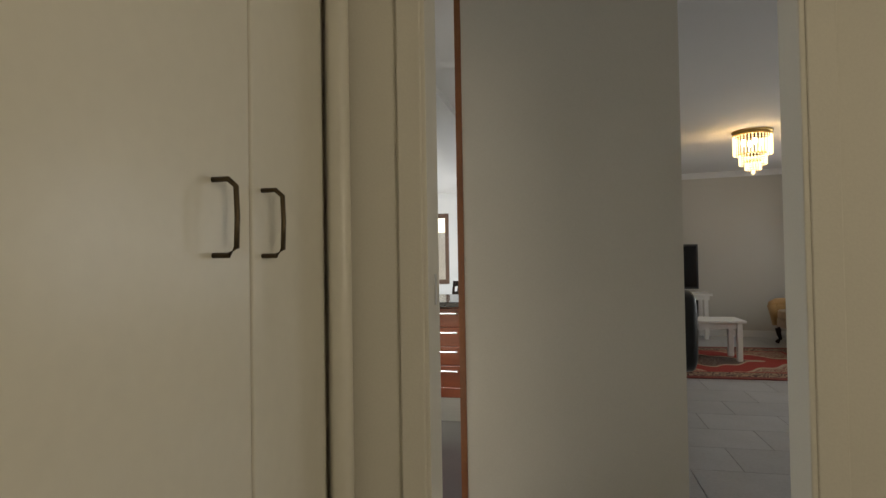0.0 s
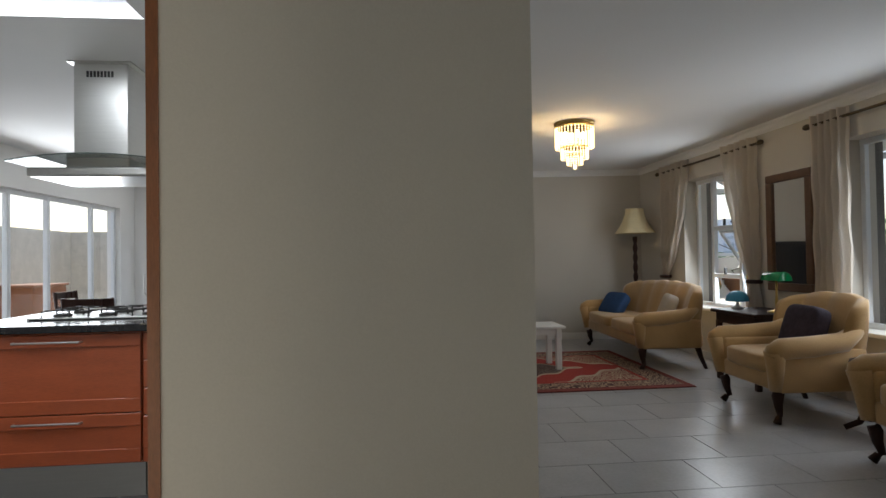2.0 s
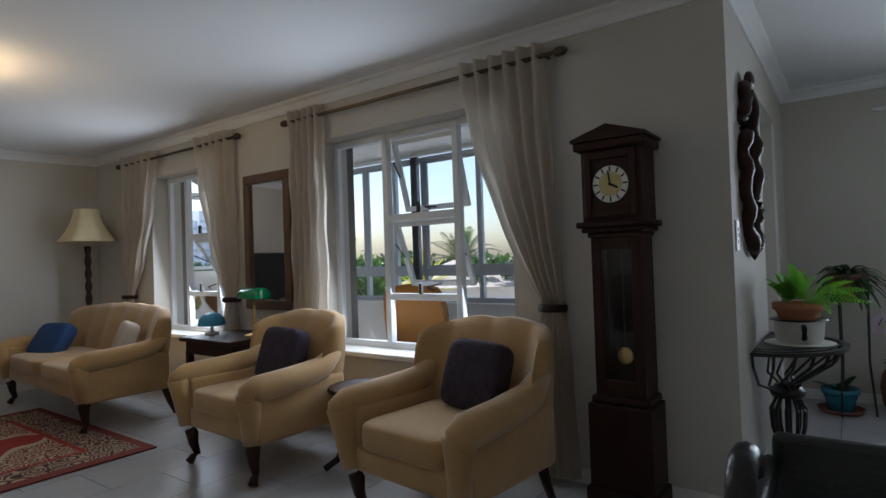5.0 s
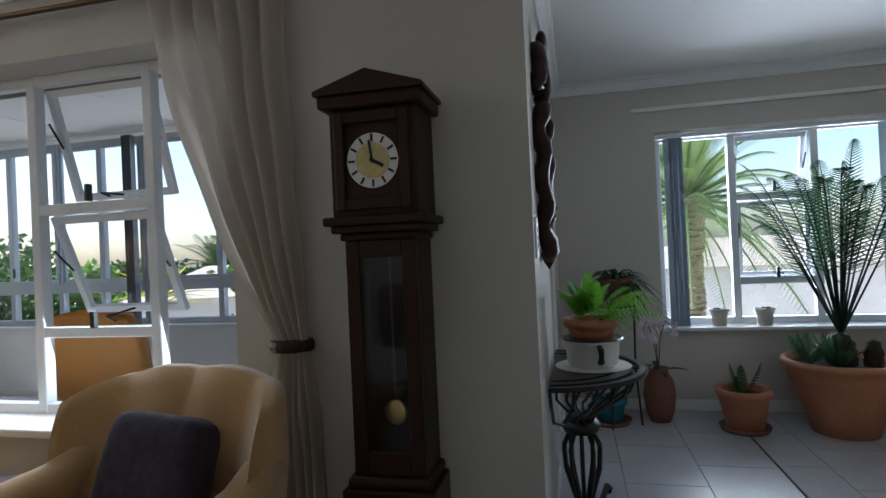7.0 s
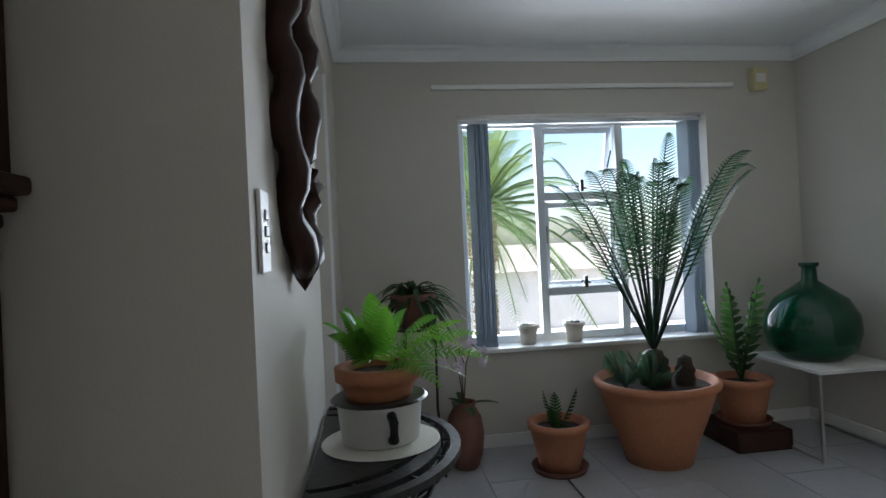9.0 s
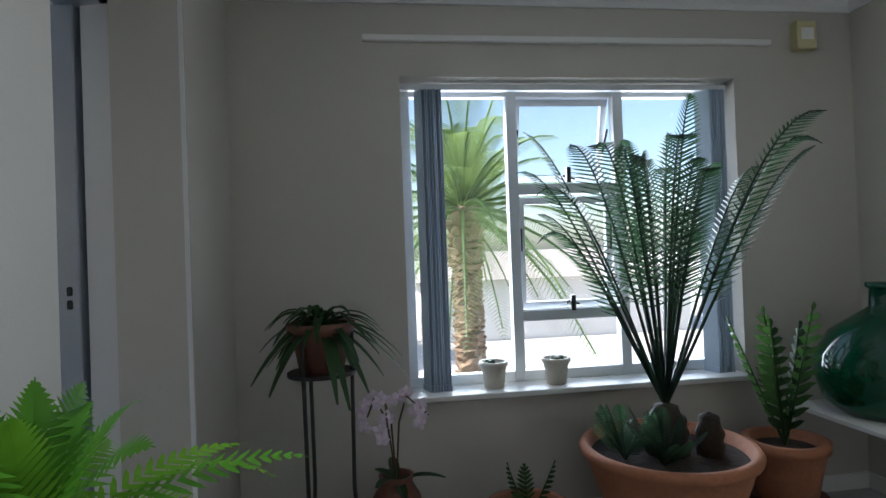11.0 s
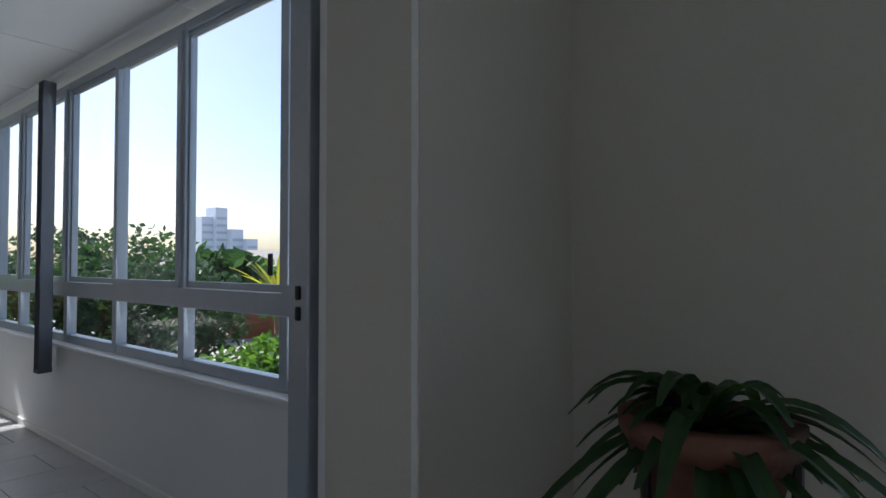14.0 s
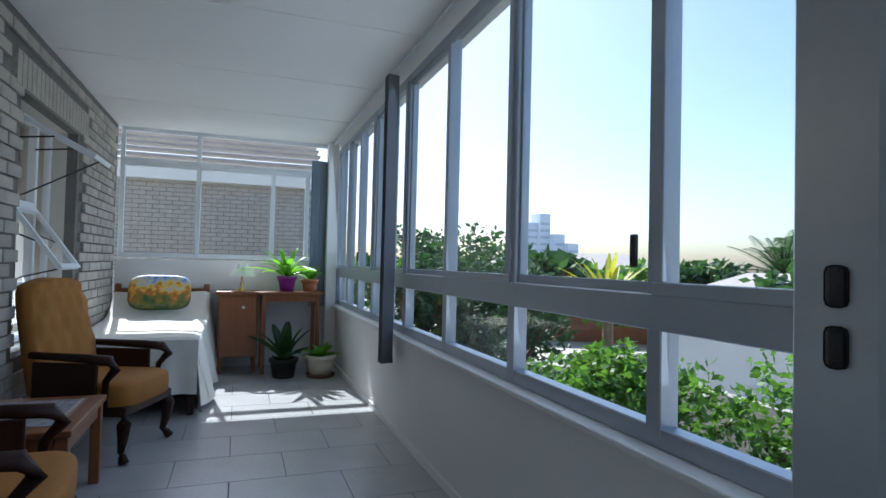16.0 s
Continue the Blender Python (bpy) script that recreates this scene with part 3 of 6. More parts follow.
window("window_6", "x", 11.33, (4.98, 7.34), (2.3, 2.68), (5.78,), [], ALU, label="shallow white aluminium fanlight under the ceiling", wide=0.045)
# kitchen openings
window("window_7", "x", 12.45, (-3.15, -1.7), (0.8, 2.2), (-2.45,), [], FRAMEWOOD, label="brown timber window over the dining table", wide=0.09)
window("sliding_door_1", "y", -3.62, (8.0, 11.9), (0.0, 2.14), (9.4, 10.15, 11.2), [], ALU, label="white aluminium sliding patio door", wide=0.06)

# sliding door between the plant room and the sunroom
slide = tagged(new("sliding_door_2"), "grey aluminium sliding door stile with black locks", "door", kind="structure")
bm = bmesh.new()
box(bm, 6.675, 4.6, 0, 6.74, 4.675, 2.25, 0.004, 1)
box(bm, 6.745, 4.56, 0, 6.79, 4.66, 2.25, 0.004, 1)
box(bm, 6.76, 4.53, 0, 6.8, 4.555, 2.25, 0.004, 1)
part("jamb", bm, ALUGREY, slide)
part("head_track", B(5.7, 4.5, 2.25, 6.8, 4.66, 2.3), ALUGREY, slide)
part("bottom_track", B(5.7, 4.5, 0.0, 6.67, 4.66, 0.018), ALUGREY, slide)
for z0 in (1.161, 1.209):
    part("lock", B(6.669, 4.625, z0, 6.677, 4.643, z0 + 0.034, 0.006, 2), BLACK, slide)

# ---- the study ----
cup = thing("built_in_cupboard", (-0.03, 0, 0), "cream enamelled built-in cupboard with bronze bow handles", "cupboard")
part("carcass", B(-0.52, -1.4, 0, -0.02, 2.86, 2.5), CUPBOARD, cup)
part("filler", B(0.0, 2.815, 0.0, 0.06, 2.86, 2.5, 0.02, 3), CUPBOARD, cup, "", True)
for y0, y1, hy in ((1.6, 2.476, 2.36), (2.484, 2.81, 2.52)):
    d = part("door", B(-0.02, y0, 0.08, 0.0, y1, 2.48, 0.004, 2), CUPBOARD, cup)
    part("handle", tube([(0.0, hy, 1.29), (0.03, hy, 1.29), (0.045, hy, 1.303), (0.047, hy, 1.355), (0.045, hy, 1.407), (0.03, hy, 1.42), (0.0, hy, 1.42)], 0.005, 8), BRONZE, d, "antique bronze bow handle", True)

# ---- the kitchen ----


def drawer_unit(x0, x1, heights, label):
    u = thing("drawer_unit", (x0, 5.85, 0), label, "cabinet", "kitchen island units")
    w = x1 - x0
    part("carcass", B(0, 0.02, 0.19, w, 0.9, 0.905), CHERRY, u)
    part("plinth", B(0.002, 0.05, 0, w - 0.002, 0.85, 0.19), STEEL, u, "brushed steel plinth")
    z = 0.2
    for h in heights:
        bm = bmesh.new()
        box(bm, 0.004, 0, z, w - 0.004, 0.02, z + h - 0.006, 0.003, 1)
        if h > 0.2:
            box(bm, 0.004, -0.008, z, w - 0.004, 0, z + 0.075, 0.003, 1)
            box(bm, 0.004, -0.008, z + h - 0.075, w - 0.004, 0, z + h - 0.006, 0.003, 1)
            box(bm, 0.004, -0.008, z + 0.075, 0.08, 0, z + h - 0.075)
            box(bm, w - 0.08, -0.008, z + 0.075, w - 0.004, 0, z + h - 0.075)
        d = part("drawer_front", bm, CHERRY, u)
        hw = min(0.34, w * 0.62)
        hz = z + h - 0.045
        part("bar_handle", tube([(w / 2 - hw / 2, -0.008, hz), (w / 2 - hw / 2, -0.03, hz), (w / 2 + hw / 2, -0.03, hz), (w / 2 + hw / 2, -0.008, hz)], 0.006, 8), STEEL, d, "steel bar handle")
        z += h
    return u


drawer_unit(-1.62, -0.672, (0.27, 0.43), "cherry wood unit with two deep pan drawers")
drawer_unit(-0.668, -0.2, (0.25, 0.15, 0.15, 0.15), "cherry wood unit with four stacked drawers")
tagged(part("island_worktop", B(-1.66, 5.81, 0.906, -0.16, 6.8, 0.946, 0.005, 2), GRANITE), "polished black granite worktop on the island", "worktop")
hob = thing("gas_hob", (-1.05, 6.35, 0.947), "steel gas hob with black iron pan supports", "hob")
part("plate", B(-0.38, -0.22, 0, 0.38, 0.24, 0.012, 0.004, 1), STEEL, hob)
for cx in (-0.24, 0.02, 0.27):
    for cy in (-0.1, 0.12):
        bm = lathe([(0.05, 0.012), (0.05, 0.025), (0.03, 0.03)], 16, (cx, cy, 0))
        part("burner", bm, IRON, hob)
        bm = bmesh.new()
        for k in range(4):
            a = math.pi / 4 + k * math.pi / 2
            tube([(cx + 0.11 * math.cos(a), cy + 0.11 * math.sin(a), 0.012), (cx + 0.11 * math.cos(a), cy + 0.11 * math.sin(a), 0.045), (cx + 0.02 * math.cos(a), cy + 0.02 * math.sin(a), 0.05)], 0.006, 6, bm)
        box(bm, cx - 0.1, cy - 0.004, 0.042, cx + 0.1, cy + 0.004, 0.05)
        part("pan_support", bm, IRON, hob)
hood = thing("extractor_hood", (-1.2, 6.68, 1.83), "brushed steel island extractor hood with a glass canopy", "hood")
part("chimney", B(-0.17, -0.15, 0.14, 0.17, 0.2, 0.77, 0.004, 1), STEEL, hood)
part("body", B(-0.4, -0.26, 0.0, 0.4, 0.28, 0.06, 0.012, 2), STEEL, hood)
bm = bmesh.new()
for i in range(12):
    a0, a1 = -0.48 + i * 0.08, -0.4 + i * 0.08
    z0, z1 = 0.13 - 0.2 * a0 * a0, 0.13 - 0.2 * a1 * a1
    vs = [bm.verts.new(p) for p in ((a0, -0.34, z0), (a1, -0.34, z1), (a1, 0.36, z1), (a0, 0.36, z0), (a0, -0.34, z0 + 0.008), (a1, -0.34, z1 + 0.008), (a1, 0.36, z1 + 0.008), (a0, 0.36, z0 + 0.008))]
    for q in ((3, 2, 1, 0), (4, 5, 6, 7), (0, 1, 5, 4), (2, 3, 7, 6)):
        bm.faces.new([vs[k] for k in q])
part("glass_canopy", bm, mat("smoked_glass", (0.1, 0.13, 0.12), 0.05, 0.02, bump=0, trans=0.6), hood, "smoked glass canopy")
part("collar", B(-0.2, -0.2, 0.055, 0.2, 0.2, 0.15, 0.02, 2), STEEL, hood)
for cx in (-0.1, 0.1):
    part("lamp", lathe([(0.03, -0.004), (0.03, 0.0)], 14, (cx, -0.18, -0.001)), HOODLAMP, hood, "lit halogen spot")
bm = bmesh.new()
for k in range(8):
    box(bm, -0.09 + 0.022 * k, -0.153, 0.67, -0.075 + 0.022 * k, -0.15, 0.71)
part("vent_slots", bm, BLACK, hood)
part("ceiling_plate", B(-0.2, -0.18, 0.76, 0.2, 0.23, 0.77), STEEL, hood)

table = thing("dining_table", (-1.9, 9.2, 0), "dark wooden dining table in the kitchen", "table")
part("tabletop", B(-0.5, -0.9, 0.72, 0.5, 0.9, 0.76, 0.008, 2), DARKWOOD, table)
for sx in (-0.42, 0.42):
    for sy in (-0.8, 0.8):
        part("leg", lathe([(0.03, 0), (0.04, 0.3), (0.05, 0.72)], 10, (sx, sy, 0)), DARKWOOD, table)


def dining_chair(at, rz):
    c = thing("dining_chair", at, "dark wooden ladder-back dining chair", "chair", "dining chairs", rz)
    part("seat", B(-0.21, -0.21, 0.43, 0.21, 0.21, 0.47, 0.012, 2), DARKWOOD, c)
    for sx in (-0.19, 0.19):
        part("front_leg", tube([(sx, -0.19, 0), (sx, -0.19, 0.43)], 0.018, 8), DARKWOOD, c)
        part("back_post", tube([(sx, 0.2, 0), (sx, 0.2, 0.45), (sx * 1.05, 0.26, 0.98)], 0.018, 8), DARKWOOD, c)
    for z0 in (0.6, 0.75, 0.9):
        bm = bmesh.new()
        for i in range(6):
            x0, x1 = -0.19 + i * 0.0633, -0.19 + (i + 1) * 0.0633
            cv = 0.03 * math.cos(math.pi * (i + 0.5 - 3) / 6)
            box(bm, x0, 0.2 + (z0 - 0.45) * 0.11 + cv, z0, x1, 0.215 + (z0 - 0.45) * 0.11 + cv, z0 + 0.075)
        part("back_rail", bm, DARKWOOD, c)
    return c


for q in ((-2.55, 9.1, 90), (-1.9, 8.0, 180), (-1.25, 9.5, -90)):
    dining_chair((q[0], q[1], 0), q[2])
cand = thing("candelabra", (-1.9, 9.1, 0.76), "silver candelabra with white candles on the dining table", "candelabra")
part("stem", lathe([(0.06, 0), (0.05, 0.015), (0.012, 0.03), (0.018, 0.12), (0.01, 0.22), (0.02, 0.25)], 14), STEEL, cand, "", True)
for k in range(3):
    a = k * 2.094
    part("arm", tube([(0, 0, 0.16), (0.06 * math.cos(a), 0.06 * math.sin(a), 0.13), (0.11 * math.cos(a), 0.11 * math.sin(a), 0.2)], 0.006, 6), STEEL, cand)
    part("candle", lathe([(0.011, 0.2), (0.011, 0.4)], 10, (0.11 * math.cos(a), 0.11 * math.sin(a), 0)), PAPER, cand, "white candle")
patio = thing("patio_cabinet", (-5.0, 12.2, -0.02), "pale wooden cabinet outside on the patio", "cabinet")
part("body", B(-0.3, -0.45, 0.0, 0.3, 0.45, 0.95, 0.01, 1), REDWOOD, patio)
part("top", B(-0.33, -0.48, 0.95, 0.33, 0.48, 0.99, 0.008, 1), REDWOOD, patio)
struct("patio_wall", B(-6.6, 7.0, -0.1, -6.4, 16.5, 2.0), mat("pale_patio_brick", (0.5, 0.47, 0.4), 0.9, 0.2, 6, 0.4, fine=30))
struct("patio_wall_north", B(-6.4, 16.0, -0.1, 0.7, 16.2, 2.0), bpy.data.materials["pale_patio_brick"])
struct("patio_floor", B(-6.4, 6.0, -0.12, -3.7, 14.6, -0.02), PAVING)

# ---- the living room ----
bk = thing("bookcase", (0.72, 4.27, 0), "white bookcase with shelves of books beside the pillar", "bookcase")
for z0 in (0.0, 0.42, 0.8, 1.18, 1.56, 1.94, 2.3):
    part("shelf", B(0, 0.02, z0, 0.355, 0.88, z0 + 0.025), GLOSSWHITE, bk)
for y0 in (0.0, 0.88):
    part("side_panel", B(0, y0, 0, 0.365, y0 + 0.02, 2.325, 0.002, 1), GLOSSWHITE, bk)
BOOKS = [mat("book_cloth", c, 0.7, 0.15) for c in ((0.2, 0.03, 0.03), (0.03, 0.05, 0.12), (0.05, 0.08, 0.05), (0.35, 0.28, 0.18), (0.08, 0.04, 0.09), (0.3, 0.12, 0.03))]
for z0 in (0.445, 1.205, 1.585, 1.965):
    y = 0.03
    while y < 0.82:
        w, h = random.uniform(0.02, 0.045), random.uniform(0.2, 0.3)
        b = thing("book", (0.72 + 0.15, 4.27 + y, z0), "hardback book standing on the bookcase shelf", "book", "books on the bookcase")
        part("cover", B(0, 0, 0, 0.19, w - 0.002, h, 0.003, 1), random.choice(BOOKS), b)
        part("pages", B(0.004, 0.003, h - 0.004, 0.18, w - 0.005, h + 0.001), PAPER, b)
        y += w

chair = thing("desk_chair", (1.16, 5.6, 0), "black leather desk chair with a padded back", "chair")
bm = bmesh.new()
puff((0.16, 0, 0.78), (0.07, 0.23, 0.27), 0.5, bm=bm)
part("backrest", bm, BLACK, chair, "", True)
part("seat", puff((-0.12, 0, 0.5), (0.27, 0.25, 0.06), 0.5), BLACK, chair, "", True)
part("gas_column", lathe([(0.03, 0.1), (0.03, 0.46)], 12, (-0.1, 0, 0)), BLACK, chair)
for k in range(5):
    a = k * 2 * math.pi / 5
    leg = part("leg", tube([(-0.1, 0, 0.11), (-0.1 + 0.24 * math.cos(a), 0.24 * math.sin(a), 0.07)], [0.028, 0.018], 8), BLACK, chair)
    part("castor", puff((-0.1 + 0.24 * math.cos(a), 0.24 * math.sin(a), 0.03), (0.028, 0.028, 0.03), 1.0, 12, 8), BLACK, leg)
armc = thing("carved_black_chair", (3.2, 3.68, 0), "black lacquered chair with curled open arms", "chair", rz=180)
for s in (-1, 1):
    pts = [(-0.2, s * 0.27, 0.66)] + [(0.22 + 0.09 * math.cos(a), s * 0.27, 0.72 + 0.09 * math.sin(a)) for a in [-1.8 + 0.45 * k for k in range(11)]]
    part("arm", tube(pts, 0.032, 10), BLACK, armc, "", True)
part("seat", B(-0.24, -0.26, 0.36, 0.26, 0.26, 0.42, 0.02, 3), BLACK, armc)
part("backrest", B(-0.29, -0.27, 0.36, -0.24, 0.27, 0.74, 0.02, 3), BLACK, armc)
for s in (-1, 1):
    part("arm_post", tube([(0.2, s * 0.24, 0.4), (0.22, s * 0.27, 0.64)], 0.022, 8), BLACK, armc)
for sx in (-0.22, 0.22):
    for sy in (-0.22, 0.22):
        part("leg", lathe([(0.022, 0), (0.032, 0.36)], 10, (sx, sy, 0)), BLACK, armc)


def cabriole(bm, x, y, dx, dy, h=0.26):
    tube([(x, y, h), (x + 0.03 * dx, y + 0.03 * dy, h * 0.8), (x + 0.02 * dx, y + 0.02 * dy, h * 0.5), (x - 0.0 * dx, y, h * 0.22), (x + 0.02 * dx, y + 0.02 * dy, 0.05), (x + 0.045 * dx, y + 0.045 * dy, 0.012)], [0.04, 0.042, 0.03, 0.02, 0.022, 0.03], 10, bm)
    return bm


def armchair(name, at, rz, width, label, category, group, seats=1, cushion=None):
    """Faces -y in its own space; upholstered, with rolled arms, fluted back and cabriole legs."""
    c = thing(name, at, label, category, group, rz)
    w = width / 2
    bm = bmesh.new()
    box(bm, -w + 0.06, -0.36, 0.24, w - 0.06, 0.36, 0.38, 0.03, 3)
    part("seat_frame", bm, VELVET, c, "", True)
    for i in range(seats):
        x0 = -w + 0.13 + i * (width - 0.26) / seats
        x1 = x0 + (width - 0.26) / seats - 0.01
        part("seat_cushion", puff(((x0 + x1) / 2, -0.06, 0.43), ((x1 - x0) / 2, 0.33, 0.075), 0.3), VELVET, c, "", True)
    # back: a wide fluted panel, raked, rounded over the top
    bm = bmesh.new()
    n, mrows = 44, 12
    front, rear = [], []
    for j in range(mrows + 1):
        v = j / mrows
        z = 0.34 + v * 0.6
        rf, rb = [], []
        for i in range(n + 1):
            u = -1 + 2 * i / n
            flute = 0.012 * abs(math.sin(u * math.pi * (1.5 if seats == 1 else 3.0)))
            wing = 0.17 * abs(u) ** 5 * (0.45 + 0.55 * v)
            zz = z - 0.05 * u * u * v - 0.05 * abs(u) ** 9 * v + flute * v ** 3
            yb = 0.24 + 0.16 * v
            flare = 1.0 + 0.06 * (v - 0.5)
            rf.append(bm.verts.new((u * (w - 0.03) * flare, yb - 0.05 - flute * 1.5 - wing + 0.04 * v ** 6, zz)))
            rb.append(bm.verts.new((u * (w - 0.015) * flare, yb + 0.09 - 0.05 * v ** 4 - wing * 0.75, zz)))
        front.append(rf)
        rear.append(rb)
    for j in range(mrows):
        for i in range(n):
            bm.faces.new((front[j][i], front[j][i + 1], front[j + 1][i + 1], front[j + 1][i]))
            bm.faces.new((rear[j][i + 1], rear[j][i], rear[j + 1][i], rear[j + 1][i + 1]))
        for i, fl in ((0, 0), (n, 1)):
            q = (front[j][i], front[j + 1][i], rear[j + 1][i], rear[j][i])
            bm.faces.new(q if fl == 0 else q[::-1])
    for i in range(n):
        bm.faces.new((front[-1][i], front[-1][i + 1], rear[-1][i + 1], rear[-1][i]))
        bm.faces.new((front[0][i + 1], front[0][i], rear[0][i], rear[0][i + 1]))
    part("backrest", bm, VELVET, c, "fluted velvet backrest", True)
    for s in (-1, 1):
        bm = bmesh.new()
        box(bm, s * (w - 0.065) - 0.06, -0.36, 0.24, s * (w - 0.065) + 0.06, 0.32, 0.56, 0.03, 3)
        tube([(s * (w - 0.03), -0.41, 0.5), (s * (w - 0.03), -0.39, 0.54), (s * (w - 0.03), -0.34, 0.565), (s * (w - 0.035), -0.1, 0.575), (s * (w - 0.05), 0.15, 0.6), (s * (w - 0.07), 0.32, 0.7)], [0.05, 0.07, 0.08, 0.08, 0.075, 0.05], 16, bm)
        tube([(s * (w - 0.035), -0.385, 0.55), (s * (w - 0.05), -0.37, 0.42), (s * (w - 0.07), -0.35, 0.26)], [0.075, 0.062, 0.055], 12, bm)
        part("arm", bm, VELVET, c, "", True)
    for sx in (-1, 1):
        part("leg", cabriole(bmesh.new(), sx * (w - 0.1), -0.31, sx * 0.6, -0.9), DARKWOOD, c, "dark carved cabriole leg", True)
        part("leg", tube([(sx * (w - 0.1), 0.3, 0.26), (sx * (w - 0.09), 0.34, 0.12), (sx * (w - 0.08), 0.39, 0.0)], [0.035, 0.025, 0.02], 8), DARKWOOD, c, "", True)
    return c


sofa = armchair("sofa", (3.82, 9.55, 0), -92, 1.98, "mustard velvet two-seat sofa on dark cabriole legs", "sofa", "velvet suite", 2)
armchair("armchair", (3.88, 6.92, 0), -92, 0.86, "mustard velvet armchair with rolled arms beside a lamp table", "armchair", "velvet suite")
armchair("armchair", (3.87, 5.41, 0), -96, 0.85, "mustard velvet armchair turned towards the room by the window", "armchair", "velvet suite")


def cushion(at, rz, tilt, material, label, s=0.21):
    c = thing("cushion", at, label, "cushion", "loose cushions", rz)
    bm = puff((0, 0, 0), (s, 0.075, s * 0.9), 0.38, 24, 12)
    bmesh.ops.transform(bm, matrix=pose(0, 0, 0, tilt, 0, 0), verts=bm.verts)
    part("cover", bm, material, c, "", True)


cushion((4.0, 6.9, 0.66), -95, -18, PURPLECLOTH, "dark patterned cushion leaning on an armchair back")
cushion((4.01, 5.34, 0.67), -104, -20, PURPLECLOTH, "dark purple patterned cushion leaning on an armchair back", 0.2)
cushion((3.78, 10.2, 0.6), -70, -38, BLUECLOTH, "navy blue cushion lying against the sofa arm", 0.2)
cushion((3.92, 9.0, 0.63), -110, -22, CLOTH, "cream and blue cushion on the sofa")

st = thing("side_table", (4.12, 6.26, 0), "round dark pedestal table between two armchairs", "table")
part("tabletop", lathe([(0.0, 0.475), (0.21, 0.475), (0.225, 0.485), (0.22, 0.5), (0.2, 0.497), (0.0, 0.497)], 28), DARKWOOD, st, "", True)
part("column", lathe([(0.03, 0.15), (0.05, 0.2), (0.025, 0.3), (0.035, 0.4), (0.03, 0.475)], 16), DARKWOOD, st, "", True)
for k in range(3):
    a = 2.6 + k * 2.094
    part("leg", tube([(0.02 * math.cos(a), 0.02 * math.sin(a), 0.2), (0.12 * math.cos(a), 0.12 * math.sin(a), 0.18), (0.17 * math.cos(a), 0.17 * math.sin(a), 0.07), (0.26 * math.cos(a), 0.26 * math.sin(a), 0.02)], [0.025, 0.028, 0.022, 0.02], 8), DARKWOOD, st, "", True)
lt = thing("lamp_table", (4.27, 7.85, 0), "dark wooden table holding two lamps by the window", "table")
part("tabletop", B(-0.28, -0.36, 0.68, 0.28, 0.36, 0.715, 0.008, 2), DARKWOOD, lt)
part("apron", B(-0.24, -0.32, 0.58, 0.24, 0.32, 0.68), DARKWOOD, lt)
for sx in (-0.22, 0.22):
    for sy in (-0.3, 0.3):
        part("leg", B(sx - 0.025, sy - 0.025, 0, sx + 0.025, sy + 0.025, 0.6, 0.004, 1), DARKWOOD, lt)
bl = thing("bankers_lamp", (4.3, 7.62, 0.715), "brass desk lamp with a green glass shade", "lamp")
part("base", lathe([(0.08, 0), (0.08, 0.012), (0.03, 0.025), (0.012, 0.04), (0.016, 0.1), (0.01, 0.16), (0.01, 0.3)], 18), BRASS, bl, "", True)
part("yoke", tube([(0, -0.1, 0.32), (0, -0.05, 0.3), (0, 0.05, 0.3), (0, 0.1, 0.32)], 0.006, 6), BRASS, bl)
bm = bmesh.new()
rings = []
for y0 in (-0.13, -0.12, 0.12, 0.13):
    k = 0.85 if abs(y0) > 0.125 else 1.0
    rings.append([bm.verts.new((k * 0.075 * math.cos(a), y0, 0.3 + k * 0.085 * math.sin(a))) for a in [math.pi * i / 10 for i in range(11)]])
for a, b in zip(rings, rings[1:]):
    for i in range(10):
        bm.faces.new((a[i], a[i + 1], b[i + 1], b[i]))
bm.faces.new(rings[0])
bm.faces.new(rings[-1][::-1])
part("shade", bm, GREENSHADE, bl, "green glass shade", True)
dl = thing("desk_lamp", (4.22, 8.1, 0.715), "small lamp with a light blue domed shade", "lamp")
part("base", lathe([(0.06, 0), (0.055, 0.015), (0.015, 0.03), (0.015, 0.08)], 16), GLOSSWHITE, dl, "", True)
part("shade", lathe([(0.11, 0.075), (0.11, 0.09), (0.1, 0.13), (0.07, 0.165), (0.03, 0.18), (0.0, 0.182)], 20), BLUESHADE, dl, "light blue domed shade", True)

fl = thing("floor_lamp", (4.28, 10.6, 0), "turned dark wooden floor lamp with a cream bell shade", "lamp")
part("base", lathe([(0.17, 0), (0.17, 0.02), (0.1, 0.05), (0.04, 0.07)], 24), DARKWOOD, fl, "", True)
prof = []
for k in range(44):
    z = 0.07 + k * 0.0345
    prof.append((0.022 + 0.014 * abs(math.sin(k * 0.785)), z))
part("stem", lathe(prof, 14), DARKWOOD, fl, "bobbin-turned stem", True)
bm = bmesh.new()
rings = []
for v in range(9):
    r = 0.13 + 0.16 * (1 - v / 8) ** 1.8
    rings.append([bm.verts.new((r * (1 + 0.03 * math.cos(8 * a)) * math.cos(a), r * (1 + 0.03 * math.cos(8 * a)) * math.sin(a), 1.6 + 0.36 * v / 8)) for a in [2 * math.pi * i / 48 for i in range(48)]])
for a, b in zip(rings, rings[1:]):
    for i in range(48):
        bm.faces.new((a[i], a[(i + 1) % 48], b[(i + 1) % 48], b[i]))
part("shade", bm, LAMPSHADE, fl, "cream scalloped bell shade", True)

